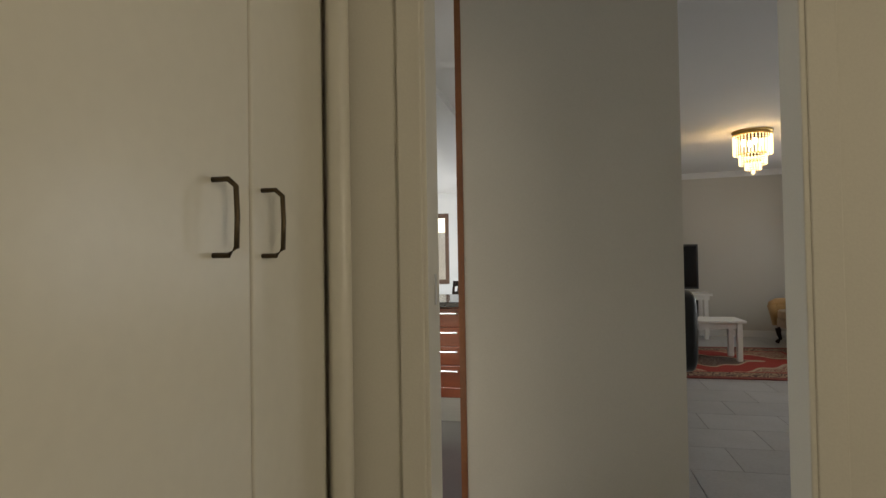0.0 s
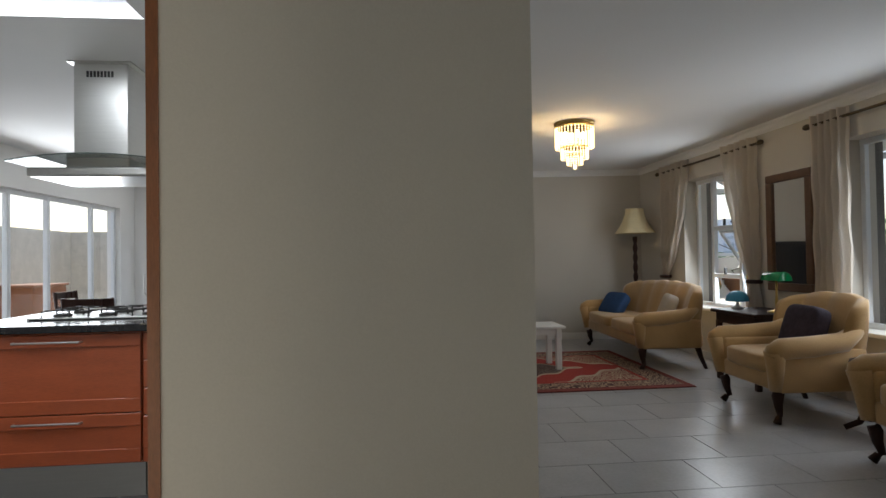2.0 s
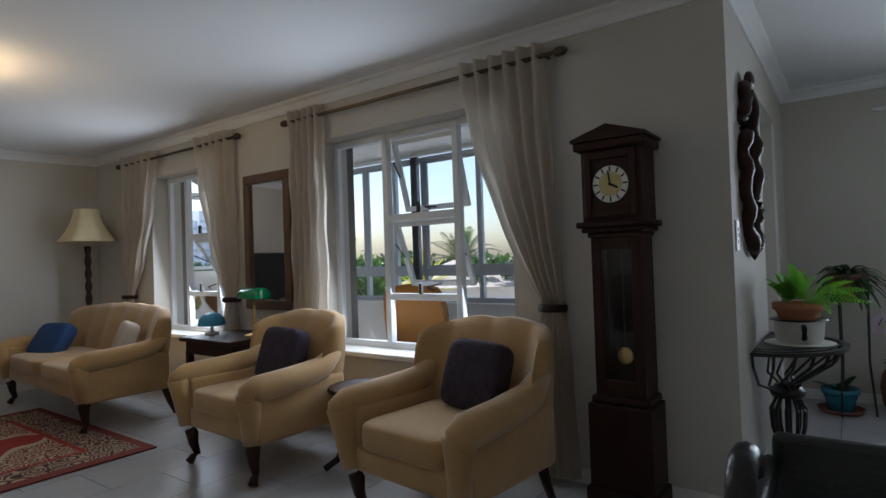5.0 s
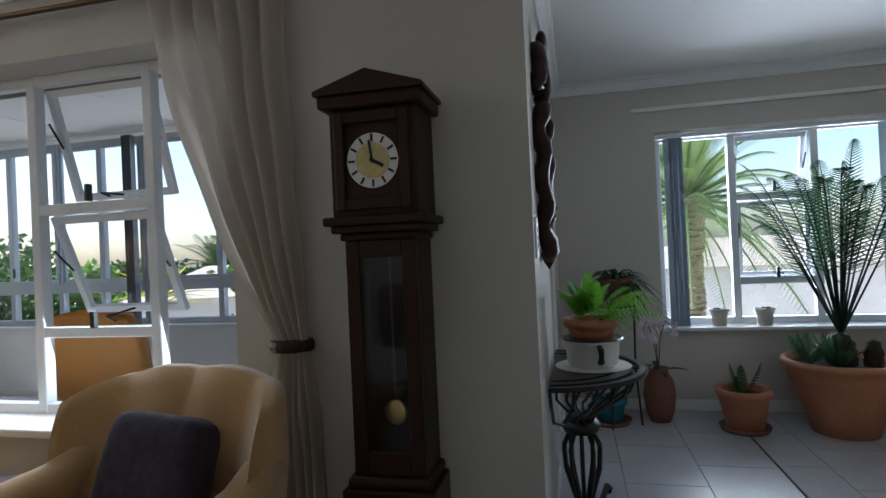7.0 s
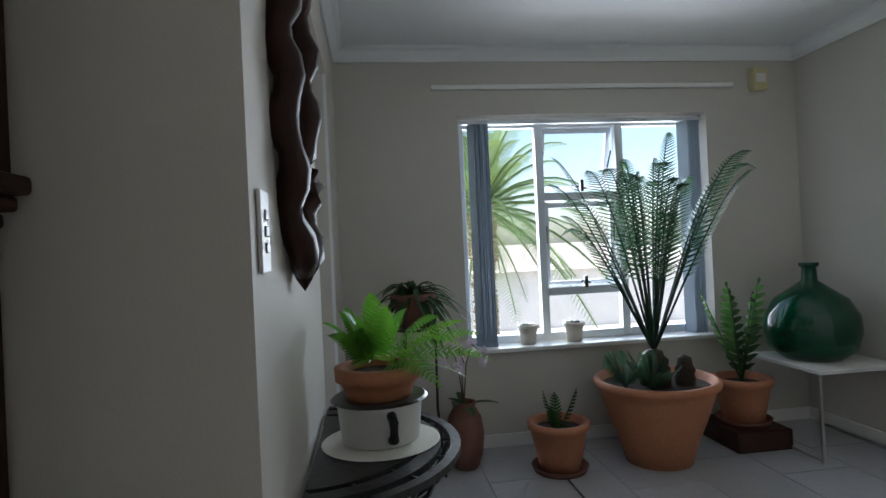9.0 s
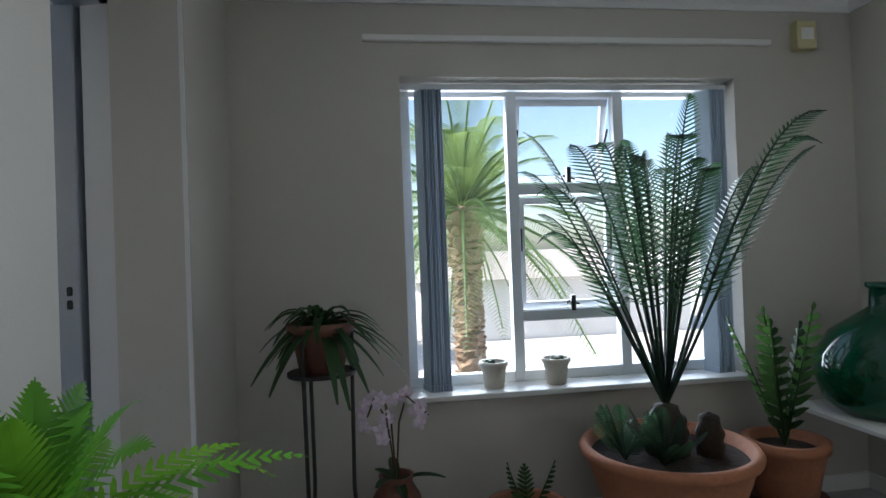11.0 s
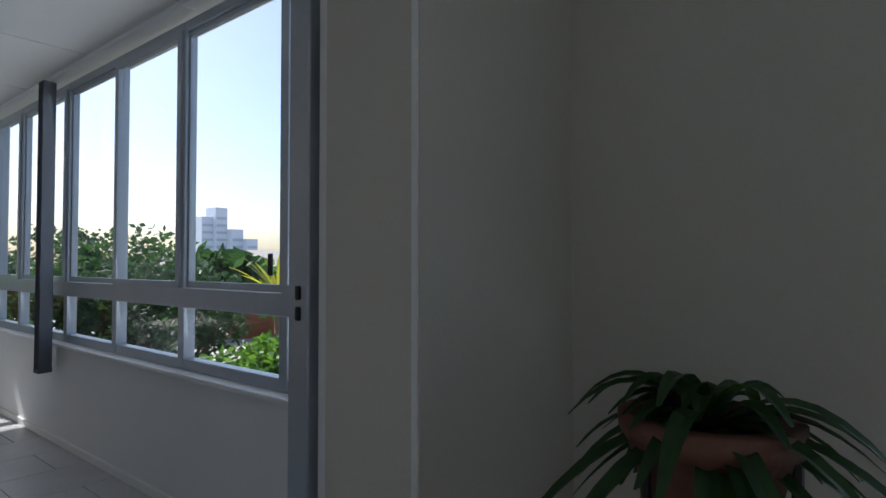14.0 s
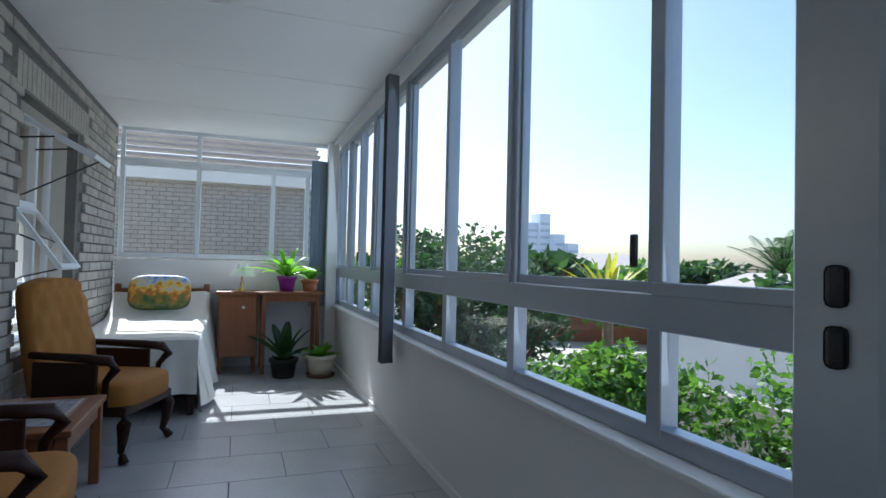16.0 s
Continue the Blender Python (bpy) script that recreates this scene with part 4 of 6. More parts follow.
tvu = thing("tv_stand", (2.02, 10.98, 0), "white painted television stand with open shelf", "stand")
part("top", B(-0.7, -0.24, 0.66, 0.7, 0.24, 0.7, 0.006, 2), GLOSSWHITE, tvu)
part("apron", B(-0.66, -0.215, 0.6, 0.66, -0.2, 0.66), GLOSSWHITE, tvu)
part("shelf", B(-0.64, -0.2, 0.14, 0.64, 0.2, 0.165), GLOSSWHITE, tvu)
part("back_panel", B(-0.64, 0.19, 0.165, 0.64, 0.205, 0.66), BLACK, tvu, "dark back panel")
for sx in (-0.64, 0.58):
    for sy in (-0.22, 0.16):
        part("leg", B(sx, sy, 0, sx + 0.06, sy + 0.06, 0.66, 0.004, 1), GLOSSWHITE, tvu)
tv = thing("television", (2.0, 10.98, 0.7), "black flat television switched off on a white stand", "television")
part("bezel", B(-0.57, -0.04, 0.06, 0.57, 0.03, 0.76, 0.008, 2), BLACK, tv)
part("screen", B(-0.54, -0.043, 0.095, 0.54, -0.04, 0.73), TVBLACK, tv)
part("stand", lathe([(0.24, 0), (0.24, 0.012), (0.06, 0.02), (0.04, 0.08)], 24, squash=0.55), BLACK, tv)
ct = thing("coffee_table", (1.96, 9.0, 0), "long low white painted coffee table on the rug", "table")
part("tabletop", B(-0.66, -0.25, 0.47, 0.66, 0.25, 0.5, 0.006, 2), GLOSSWHITE, ct)
part("apron", B(-0.6, -0.2, 0.4, 0.6, 0.2, 0.47), GLOSSWHITE, ct)
for sx in (-0.62, 0.56):
    for sy in (-0.22, 0.16):
        part("leg", B(sx, sy, 0.012, sx + 0.06, sy + 0.06, 0.47, 0.004, 1), GLOSSWHITE, ct)
rug = tagged(part("rug", B(-1.38, -1.08, 0.0, 1.38, 1.08, 0.01, 0.003, 1), RUGMAT), "red and cream patterned oriental rug on grey tiles", "rug")
rug.location = (2.21, 8.88, 0.003)

ch = thing("chandelier", (2.53, 8.08, 2.6), "lit crystal ceiling light with three tiers of drops", "ceiling light")
part("ceiling_rose", lathe([(0.2, 0), (0.2, -0.01), (0.19, -0.025), (0.1, -0.04)], 32), BRASS, ch, "", True)
for r0, zt, n, m in ((0.185, -0.05, 34, 9), (0.13, -0.25, 26, 5), (0.075, -0.33, 18, 4)):
    part("ring", lathe([(r0 + 0.006, zt), (r0 + 0.006, zt + 0.016), (r0 - 0.006, zt + 0.016), (r0 - 0.006, zt)], 32), BRASS, ch)
    fs = []
    for i in range(n):
        a = 2 * math.pi * i / n
        for k in range(m):
            c = Vector((r0 * math.cos(a), r0 * math.sin(a), zt - 0.012 - 0.023 * k))
            h = 0.011
            t1, t2, zz = Vector((-math.sin(a), math.cos(a), 0)) * 0.009, Vector((math.cos(a), math.sin(a), 0)) * 0.009, Vector((0, 0, h))
            ring = [c + t1, c + t2, c - t1, c - t2]
            for q in range(4):
                fs.append([ring[q], ring[(q + 1) % 4], c + zz])
                fs.append([ring[(q + 1) % 4], ring[q], c - zz])
    quads("crystal_tier", fs, CRYSTAL, ch, "stuff")
for k in range(4):
    a = k * math.pi / 2
    part("bulb", puff((0.09 * math.cos(a), 0.09 * math.sin(a), -0.12), (0.022, 0.022, 0.035), 1.0, 10, 8), BULB, ch, "warm glowing bulb")
part("drop", lathe([(0.0, -0.47), (0.02, -0.45), (0.012, -0.42), (0.0, -0.41)], 10), CRYSTAL, ch)


def rod(y0, y1):
    r = thing("curtain_rod", (4.5, (y0 + y1) / 2, 2.42), "dark bronze curtain rod with scrolled ends", "curtain rod", "curtain rods")
    h = (y1 - y0) / 2
    part("pole", tube([(0, -h, 0), (0, h, 0)], 0.013, 10), BRONZE, r)
    for s in (-1, 1):
        part("finial", puff((0, s * (h + 0.035), 0), (0.028, 0.045, 0.028), 1.0, 14, 10), BRONZE, r, "", True)
        part("bracket", tube([(0, s * (h - 0.06), 0), (0.1, s * (h - 0.06), 0.0)], 0.01, 8), BRONZE, r)


rod(5.06, 7.4)
rod(8.12, 10.28)


def curtain(top, tie, foot, zt, label, folds=6):
    """top, tie, foot: the span in y at the rod, at the tie-back (height zt) and at the floor."""
    c = thing("curtain", (4.5, (top[0] + top[1]) / 2, 0), label, "curtain", "ivory curtains")
    oy = (top[0] + top[1]) / 2
    nu, nv = folds * 10, 34
    bm = bmesh.new()
    rows = []
    for j in range(nv + 1):
        z = 2.5 - 2.47 * j / nv
        if z > zt:
            f = (2.5 - z) / (2.5 - zt)
            f = f ** 1.7
            a, b = top[0] + (tie[0] - top[0]) * f, top[1] + (tie[1] - top[1]) * f
        else:
            f = ((zt - z) / zt) ** 0.6
            a, b = tie[0] + (foot[0] - tie[0]) * f, tie[1] + (foot[1] - tie[1]) * f
        pinch = 1 - 0.55 * math.exp(-((z - zt) / 0.16) ** 2)
        row = []
        for i in range(nu + 1):
            u = i / nu
            wob = 0.35 * math.sin(5.3 * u + 2.1 * z)
            row.append(bm.verts.new((0.0 + 0.04 * pinch * math.sin(2 * math.pi * folds * u + wob) + 0.008 * math.sin(11 * z + 9 * u), a + (b - a) * u - oy, z)))
        rows.append(row)
    for p, q in zip(rows, rows[1:]):
        for i in range(nu):
            bm.faces.new((p[i], p[i + 1], q[i + 1], q[i]))
    part("drape", bm, CLOTH, c, "", True)
    for k in range(folds):
        part("eyelet", lathe([(0.028, -0.004), (0.028, 0.004), (0.018, 0.004), (0.018, -0.004), (0.028, -0.004)], 14, (0, top[0] + (top[1] - top[0]) * (k + 0.5) / folds - oy, 2.42)), BRONZE, c)
    if abs(tie[1] - tie[0]) < 0.2:
        my = (tie[0] + tie[1]) / 2 - oy
        part("tie_back", lathe([(0.075, zt - 0.02), (0.08, zt), (0.075, zt + 0.02)], 18, (0.0, my, 0), squash=1.1), DARKWOOD, c, "dark cord tie-back")


curtain((5.1, 5.7), (5.06, 5.19), (5.0, 5.25), 0.98, "ivory curtain drawn aside with a dark tie-back")
curtain((6.98, 7.36), (7.0, 7.36), (6.98, 7.36), 0.6, "ivory curtain hanging straight beside the window", 5)
curtain((8.16, 8.74), (8.16, 8.3), (8.14, 8.36), 0.98, "ivory curtain drawn aside with a dark tie-back", 5)
curtain((9.5, 10.2), (10.06, 10.2), (10.0, 10.24), 0.98, "ivory curtain drawn aside with a dark tie-back", 5)
mir = thing("wall_mirror", (EX, 7.74, 0.9), "tall mirror in a walnut frame on the window wall", "mirror")
bm = bmesh.new()
for q in ((-0.31, 0.31, 0, 0.08), (-0.31, 0.31, 1.08, 1.16), (-0.31, -0.23, 0.08, 1.08), (0.23, 0.31, 0.08, 1.08)):
    box(bm, -0.045, q[0], q[2], -0.003, q[1], q[3], 0.01, 2)
part("frame", bm, FRAMEWOOD, mir)
part("mirror_glass", B(-0.02, -0.23, 0.08, -0.012, 0.23, 1.08), MIRROR, mir)

# grandfather clock
ck = thing("grandfather_clock", (EX - 0.015, 4.7, 0), "dark wooden longcase clock with a silver dial", "clock")


def ck_box(name, hw, d0, z0, z1, bev=0.006, mt=DARKWOOD, label=""):
    return part(name, B(-d0, -hw, z0, 0, hw, z1, bev, 2), mt, ck, label)


ck_box("plinth", 0.21, 0.3, 0.0, 0.1)
ck_box("base", 0.19, 0.28, 0.1, 0.52)
ck_box("base_moulding", 0.175, 0.26, 0.52, 0.56, 0.015)
for q in ((-0.15, -0.09), (0.09, 0.15)):
    part("trunk_stile", B(-0.235, q[0], 0.56, -0.19, q[1], 1.36, 0.006, 2), DARKWOOD, ck)
for q in ((0.56, 0.64), (1.3, 1.36)):
    part("trunk_rail", B(-0.233, -0.09, q[0], -0.205, 0.09, q[1], 0.004, 1), DARKWOOD, ck)
for y0, y1 in ((-0.15, -0.135), (0.135, 0.15)):
    part("trunk_side", B(-0.19, y0, 0.56, 0.0, y1, 1.36), DARKWOOD, ck)
part("trunk_back", B(-0.02, -0.135, 0.56, 0.0, 0.135, 1.36), DARKWOOD, ck)
pane = part("door_glass", B(-0.216, -0.1, 0.64, -0.213, 0.1, 1.3), GLASS, ck)
pane.visible_shadow = False
part("pendulum", tube([(-0.12, 0, 1.32), (-0.12, 0, 0.78)], 0.005, 6), BRONZE, ck)
part("pendulum_bob", puff((-0.125, 0, 0.75), (0.012, 0.05, 0.045), 1.0, 20, 12), BRASS, ck, "polished brass bob", True)
for z0, z1, hw, d in ((1.36, 1.385, 0.165, 0.25), (1.385, 1.41, 0.19, 0.28), (1.41, 1.44, 0.215, 0.3)):
    ck_box("hood_moulding", hw, d, z0, z1, 0.008)
ck_box("hood", 0.18, 0.27, 1.44, 1.8)
bm = bmesh.new()
for q in ((-0.155, -0.115, 1.46, 1.79), (0.115, 0.155, 1.46, 1.79), (-0.115, 0.115, 1.46, 1.5), (-0.115, 0.115, 1.75, 1.79)):
    box(bm, -0.29, q[0], q[2], -0.27, q[1], q[3], 0.004, 1)
part("dial_door", bm, DARKWOOD, ck)
ck_box("cornice", 0.215, 0.31, 1.8, 1.845, 0.012)
bm = bmesh.new()
pr = [(-0.225, 1.845), (0.225, 1.845), (0.225, 1.86), (0.0, 1.92), (-0.225, 1.86)]
fa, ba = [[bm.verts.new((x, y, z)) for y, z in pr] for x in (-0.32, 0.0)]
bm.faces.new(fa)
bm.faces.new(ba[::-1])
for i in range(5):
    bm.faces.new((fa[i], ba[i], ba[(i + 1) % 5], fa[(i + 1) % 5]))
part("pediment", bm, DARKWOOD, ck)


def disc_x(r, x0, x1, cz, n=36, r_in=0.0):
    bm = lathe([(r_in, 0), (r, 0), (r, x1 - x0), (r_in, x1 - x0)], n)
    bmesh.ops.transform(bm, matrix=Matrix.Translation((x1, 0, cz)) @ pose(0, 0, 0, 0, -90, 0), verts=bm.verts)
    return bm


dial = part("dial", disc_x(0.092, -0.274, -0.271, 1.623), DIALMAT, ck, "silver chapter ring")
part("dial_centre", disc_x(0.06, -0.277, -0.274, 1.623), GOLD, dial, "gilt dial centre")
for k in range(12):
    a = k * math.pi / 6
    m = Matrix.Translation((-0.275, 0.076 * math.sin(-a), 1.623 + 0.076 * math.cos(a))) @ pose(0, 0, 0, a * 57.2958, 0, 0)
    part("hour_mark", box(bmesh.new(), -0.002, -0.004, -0.012, 0, 0.004, 0.012, m=m), BLACK, dial)
for ln, wd2, deg in ((0.045, 0.006, 118), (0.068, 0.004, -8)):
    m = Matrix.Translation((-0.279, 0, 1.623)) @ pose(0, 0, 0, deg, 0, 0)
    part("pointer", box(bmesh.new(), -0.002, -wd2, -0.01, 0, wd2, ln, m=m), BLACK, dial)

ck.matrix_world = ck.matrix_world @ Matrix.Diagonal((0.86, 0.84, 1, 1))
dial.matrix_local = Matrix.Diagonal((1, 1.16, 1, 1))

# ---- plants ----


def frond(fs, base, yaw, length, rise, droop, leaflet, n=26, width=0.012, vee=0.5, stalk=0.12, bend=2.0, taper=0.0, twist=0.0):
    """Leaflets of one feather leaf into fs; returns the points of its rib."""
    d = Vector((math.cos(yaw), math.sin(yaw), 0))
    side = Vector((-math.sin(yaw) * math.cos(twist), math.cos(yaw) * math.cos(twist), math.sin(twist)))
    rib = []
    for i in range(n + 1):
        t = i / n
        rib.append(base + d * (length * t * math.cos(rise) * (1 - 0.15 * t)) + Vector((0, 0, length * (math.sin(rise) * t - droop * t ** bend))))
    for i in range(n):
        t = (i + 0.5) / n
        if t < stalk:
            continue
        p = (rib[i] + rib[i + 1]) / 2
        fwd = (rib[i + 1] - rib[i]).normalized()
        up = side.cross(fwd)
        ll = leaflet * (math.sin(math.pi * min(1, 0.12 + t * 0.9)) ** 0.6) * (1 - taper * t)
        for s in (-1, 1):
            tip = p + (side * s * 0.85 + fwd * 0.5 - up * -vee * 0.6).normalized() * ll
            fs.append([p - fwd * width, p + fwd * width, p + (tip - p) * 0.6 + fwd * width * 0.9, tip, p + (tip - p) * 0.6 - fwd * width * 0.9])
    return rib


def feather_plant(parent, name, base, count, length, leaf, rise, droop, leaflet, n, width, stem_r=0.006, spread=1.0, seed=1, stalk=0.12, bend=2.0):
    rnd = random.Random(seed)
    for k in range(count):
        fs = []
        yaw = 2 * math.pi * (k * 0.382) + rnd.uniform(-0.2, 0.2)
        rs = rnd.uniform(*rise)
        rib = frond(fs, Vector(base), yaw, length * rnd.uniform(0.8, 1.1), rs, droop * rnd.uniform(0.7, 1.2) * spread, leaflet, n, width, 0.5, stalk, bend)
        f = quads(name, fs, leaf, parent, smooth=False)
        part("rib", tube(rib[::4] + [rib[-1]], [stem_r * (1 - 0.8 * i / (len(rib[::4]))) for i in range(len(rib[::4]) + 1)], 5), leaf, f)


def blade_plant(parent, name, base, count, length, leaf, width, rise=(0.5, 1.4), droop=0.45, seed=1, n=8):
    rnd = random.Random(seed)
    for k in range(count):
        yaw = 2 * math.pi * k * 0.382 + rnd.uniform(-0.3, 0.3)
        el = rnd.uniform(*rise)
        ln = length * rnd.uniform(0.6, 1.1)
        d, side = Vector((math.cos(yaw), math.sin(yaw), 0)), Vector((-math.sin(yaw), math.cos(yaw), 0))
        rows = []
        for i in range(n + 1):
            t = i / n
            p = Vector(base) + d * (ln * t * math.cos(el)) + Vector((0, 0, ln * (math.sin(el) * t - droop * t * t)))
            w = width * (0.25 + 1.5 * math.sin(math.pi * min(1, t * 0.92 + 0.06)) ** 0.8) / 1.5
            rows.append((p - side * w, p + Vector((0, 0, -w * 0.35)), p + side * w))
        fs = []
        for a, b in zip(rows, rows[1:]):
            fs.append([a[0], a[1], b[1], b[0]])
            fs.append([a[1], a[2], b[2], b[1]])
        quads(name, fs, leaf, parent, smooth=True)


def pot(parent, r0, r1, h, material, z=0.0, rim=0.02, saucer=0.0):
    t = 0.022 if r1 > 0.1 else 0.006
    part("pot", lathe([(r0, z), (r0 + (r1 - r0) * 0.55, z + h * 0.5), (r1, z + h - rim * 2), (r1 + rim * 0.6, z + h - rim * 1.8), (r1 + rim * 0.7, z + h), (r1 - t, z + h), (r1 - t * 1.2, z + h - 0.06 * min(1, h * 3)), (0.0, z + h - 0.06 * min(1, h * 3))], 32), material, parent, "", True)
    part("soil", lathe([(0.0, z + h - 0.05 * min(1, h * 3)), (r1 - t * 1.15, z + h - 0.05 * min(1, h * 3) - 0.002)], 24), SOIL, parent)
    if saucer:
        part("saucer", lathe([(0.0, z - 0.012), (saucer, z - 0.012), (saucer + 0.015, z + 0.02), (saucer + 0.005, z + 0.02), (saucer - 0.01, z + 0.0), (0, z + 0.0)], 28), DARKTERRA, parent, "", True)


big = thing("cycad_in_pot", (6.76, 2.37, 0), "large cycad in a wide terracotta bowl on the tiles", "potted plant")
part("pot", lathe([(0.19, 0), (0.215, 0.1), (0.27, 0.24), (0.318, 0.38), (0.33, 0.43), (0.355, 0.445), (0.362, 0.465), (0.35, 0.485), (0.325, 0.485), (0.31, 0.44), (0.0, 0.43)], 40), TERRA, big, "wide terracotta bowl", True)
part("soil", lathe([(0.0, 0.445), (0.312, 0.44)], 24), SOIL, big)
part("caudex", lathe([(0.085, 0.4), (0.09, 0.47), (0.095, 0.49), (0.082, 0.5), (0.09, 0.54), (0.078, 0.555), (0.083, 0.59), (0.06, 0.61), (0.05, 0.64), (0.0, 0.66)], 11), BARKDARK, big, "scaly brown stem", True)
part("offset_caudex", lathe([(0.05, 0.4), (0.06, 0.48), (0.052, 0.5), (0.06, 0.53), (0.045, 0.56), (0.04, 0.6), (0.0, 0.62)], 9, (-0.05, -0.16, 0)), BARKDARK, big, "", True)
feather_plant(big, "frond", (0, 0, 0.64), 26, 1.72, CYCAD, (1.05, 1.54), 0.36, 0.115, 48, 0.0042, 0.008, seed=4, stalk=0.3, bend=3.2)
feather_plant(big, "young_frond", (-0.03, 0.2, 0.44), 9, 0.34, CYCAD, (0.6, 1.4), 0.2, 0.06, 22, 0.004, 0.004, seed=8)
feather_plant(big, "young_frond", (-0.12, 0.08, 0.44), 10, 0.3, CYCAD, (0.7, 1.45), 0.15, 0.05, 20, 0.004, 0.004, seed=9)
sp = thing("seedling_in_pot", (6.75, 2.98, 0.012), "small seedling in a terracotta pot on a saucer", "potted plant")
pot(sp, 0.115, 0.165, 0.27, TERRA, saucer=0.15)
feather_plant(sp, "leaf", (0, 0, 0.2), 4, 0.28, LEAFDARK, (1.0, 1.45), 0.1, 0.05, 12, 0.008, 0.004, seed=3)
vs_ = thing("orchid_in_jar", (6.92, 3.5, 0), "lilac orchid in a brown clay jar", "potted plant")
part("jar", lathe([(0.07, 0), (0.1, 0.08), (0.115, 0.2), (0.1, 0.3), (0.065, 0.36), (0.075, 0.39), (0.06, 0.39), (0.05, 0.34), (0, 0.34)], 24), DARKTERRA, vs_, "brown clay jar", True)
for k, (dx, dy) in enumerate(((-0.12, -0.06), (-0.2, 0.05), (-0.1, 0.1))):
    pts = [(0, 0, 0.36), (dx * 0.3, dy * 0.3, 0.62), (dx * 0.8, dy * 0.8, 0.74), (dx * 1.5, dy * 1.5 - 0.04, 0.68)]
    st2 = part("stem", tube(pts, 0.004, 5), STEM, vs_)
    rnd = random.Random(k)
    for j in range(7):
        t = j / 6
        c = Vector((dx * (0.7 + 0.8 * t), dy * (0.7 + 0.8 * t) - 0.03 * t, 0.74 - 0.1 * t * t)) + Vector((rnd.uniform(-0.02, 0.02), rnd.uniform(-0.03, 0.03), rnd.uniform(-0.02, 0.02)))
        fs = []
        for q in range(5):
            a = q * 1.2566 + rnd.random()
            u, w = Vector((0.3, math.cos(a), math.sin(a))).normalized(), Vector((0.1, -math.sin(a), math.cos(a)))
            fs.append([c, c + u * 0.018 + w * 0.012, c + u * 0.032, c + u * 0.018 - w * 0.012])
        quads("flower", fs, PETAL, st2)
blade_plant(vs_, "leaf", (0, 0, 0.36), 5, 0.22, LEAFDARK, 0.02, (0.2, 0.8), 0.4, 5)
bp_ = thing("seedling_in_blue_pot", (6.85, 3.86, 0.012), "small plant in a blue glazed pot on a saucer", "potted plant")
pot(bp_, 0.085, 0.115, 0.17, BLUEPOT, saucer=0.14)
blade_plant(bp_, "leaf", (0, 0, 0.14), 7, 0.22, LEAFDARK, 0.025, (0.3, 1.2), 0.3, 7)
ps = thing("plant_stand", (6.8, 3.78, 0), "tall black iron plant stand with three legs", "stand")
for k in range(3):
    a = 0.5 + k * 2.094
    part("leg", tube([(0.14 * math.cos(a), 0.14 * math.sin(a), 0), (0.11 * math.cos(a), 0.11 * math.sin(a), 0.4), (0.12 * math.cos(a), 0.12 * math.sin(a), 1.03)], 0.008, 6), IRON, ps)
part("ring", lathe([(0.085, 0.855), (0.135, 0.855), (0.135, 0.868), (0.085, 0.868), (0.085, 0.855)], 24), IRON, ps)
hp = thing("trailing_plant_in_pot", (6.8, 3.78, 0.868), "trailing succulent in a red-brown pot on an iron stand", "potted plant")
pot(hp, 0.085, 0.12, 0.19, DARKTERRA)
blade_plant(hp, "leaf", (0, 0, 0.17), 60, 0.34, LEAFDARK, 0.014, (0.0, 1.25), 0.75, 21)

# wrought iron half-round console with the fern
con = thing("iron_console_table", (5.28, 4.185, -0.035), "half-round black wrought iron console against the wall", "table")
bm = bmesh.new()
n = 28
for r0, r1 in ((0.335, 0.36), (0.27, 0.31), (0.0, 0.25)):
    for i in range(n):
        a0, a1 = math.pi + math.pi * i / n, math.pi + math.pi * (i + 1) / n
        q = [(r0 * math.cos(a0), r0 * math.sin(a0)), (r1 * math.cos(a0), r1 * math.sin(a0)), (r1 * math.cos(a1), r1 * math.sin(a1)), (r0 * math.cos(a1), r0 * math.sin(a1))]
        lo, hi = [bm.verts.new((x, y, 0.755)) for x, y in q], [bm.verts.new((x, y, 0.775)) for x, y in q]
        bm.faces.new(hi)
        bm.faces.new(lo[::-1])
        bm.faces.new((lo[1], lo[2], hi[2], hi[1]))
        bm.faces.new((lo[3], lo[0], hi[0], hi[3]))
for k in range(9):
    a = math.pi + math.pi * k / 8
    tube([(0.2 * math.cos(a), 0.2 * math.sin(a), 0.765), (0.35 * math.cos(a), 0.35 * math.sin(a), 0.765)], 0.006, 5, bm)
part("top", bm, IRON, con)
for k in range(13):
    a = math.pi + math.pi * k / 12
    part("apron_scroll", tube([(0.33 * math.cos(a), 0.33 * math.sin(a), 0.755), (0.3 * math.cos(a), 0.3 * math.sin(a), 0.68), (0.16 * math.cos(a), 0.16 * math.sin(a), 0.56), (0.06 * math.cos(a), 0.06 * math.sin(a) - 0.08, 0.5)], 0.007, 5), IRON, con)
part("baluster_cap", lathe([(0.07, 0.47), (0.08, 0.5), (0.05, 0.54)], 16, (0, -0.1, 0)), IRON, con, "", True)
for k in range(10):
    a = 2 * math.pi * k / 10
    part("baluster_rib", tube([(0.03 * math.cos(a), -0.1 + 0.03 * math.sin(a), 0.14), (0.07 * math.cos(a), -0.1 + 0.07 * math.sin(a), 0.3), (0.075 * math.cos(a), -0.1 + 0.075 * math.sin(a), 0.4), (0.04 * math.cos(a), -0.1 + 0.04 * math.sin(a), 0.48)], 0.009, 6), IRON, con)
part("foot_block", lathe([(0.05, 0.08), (0.035, 0.16)], 14, (0, -0.1, 0)), IRON, con)
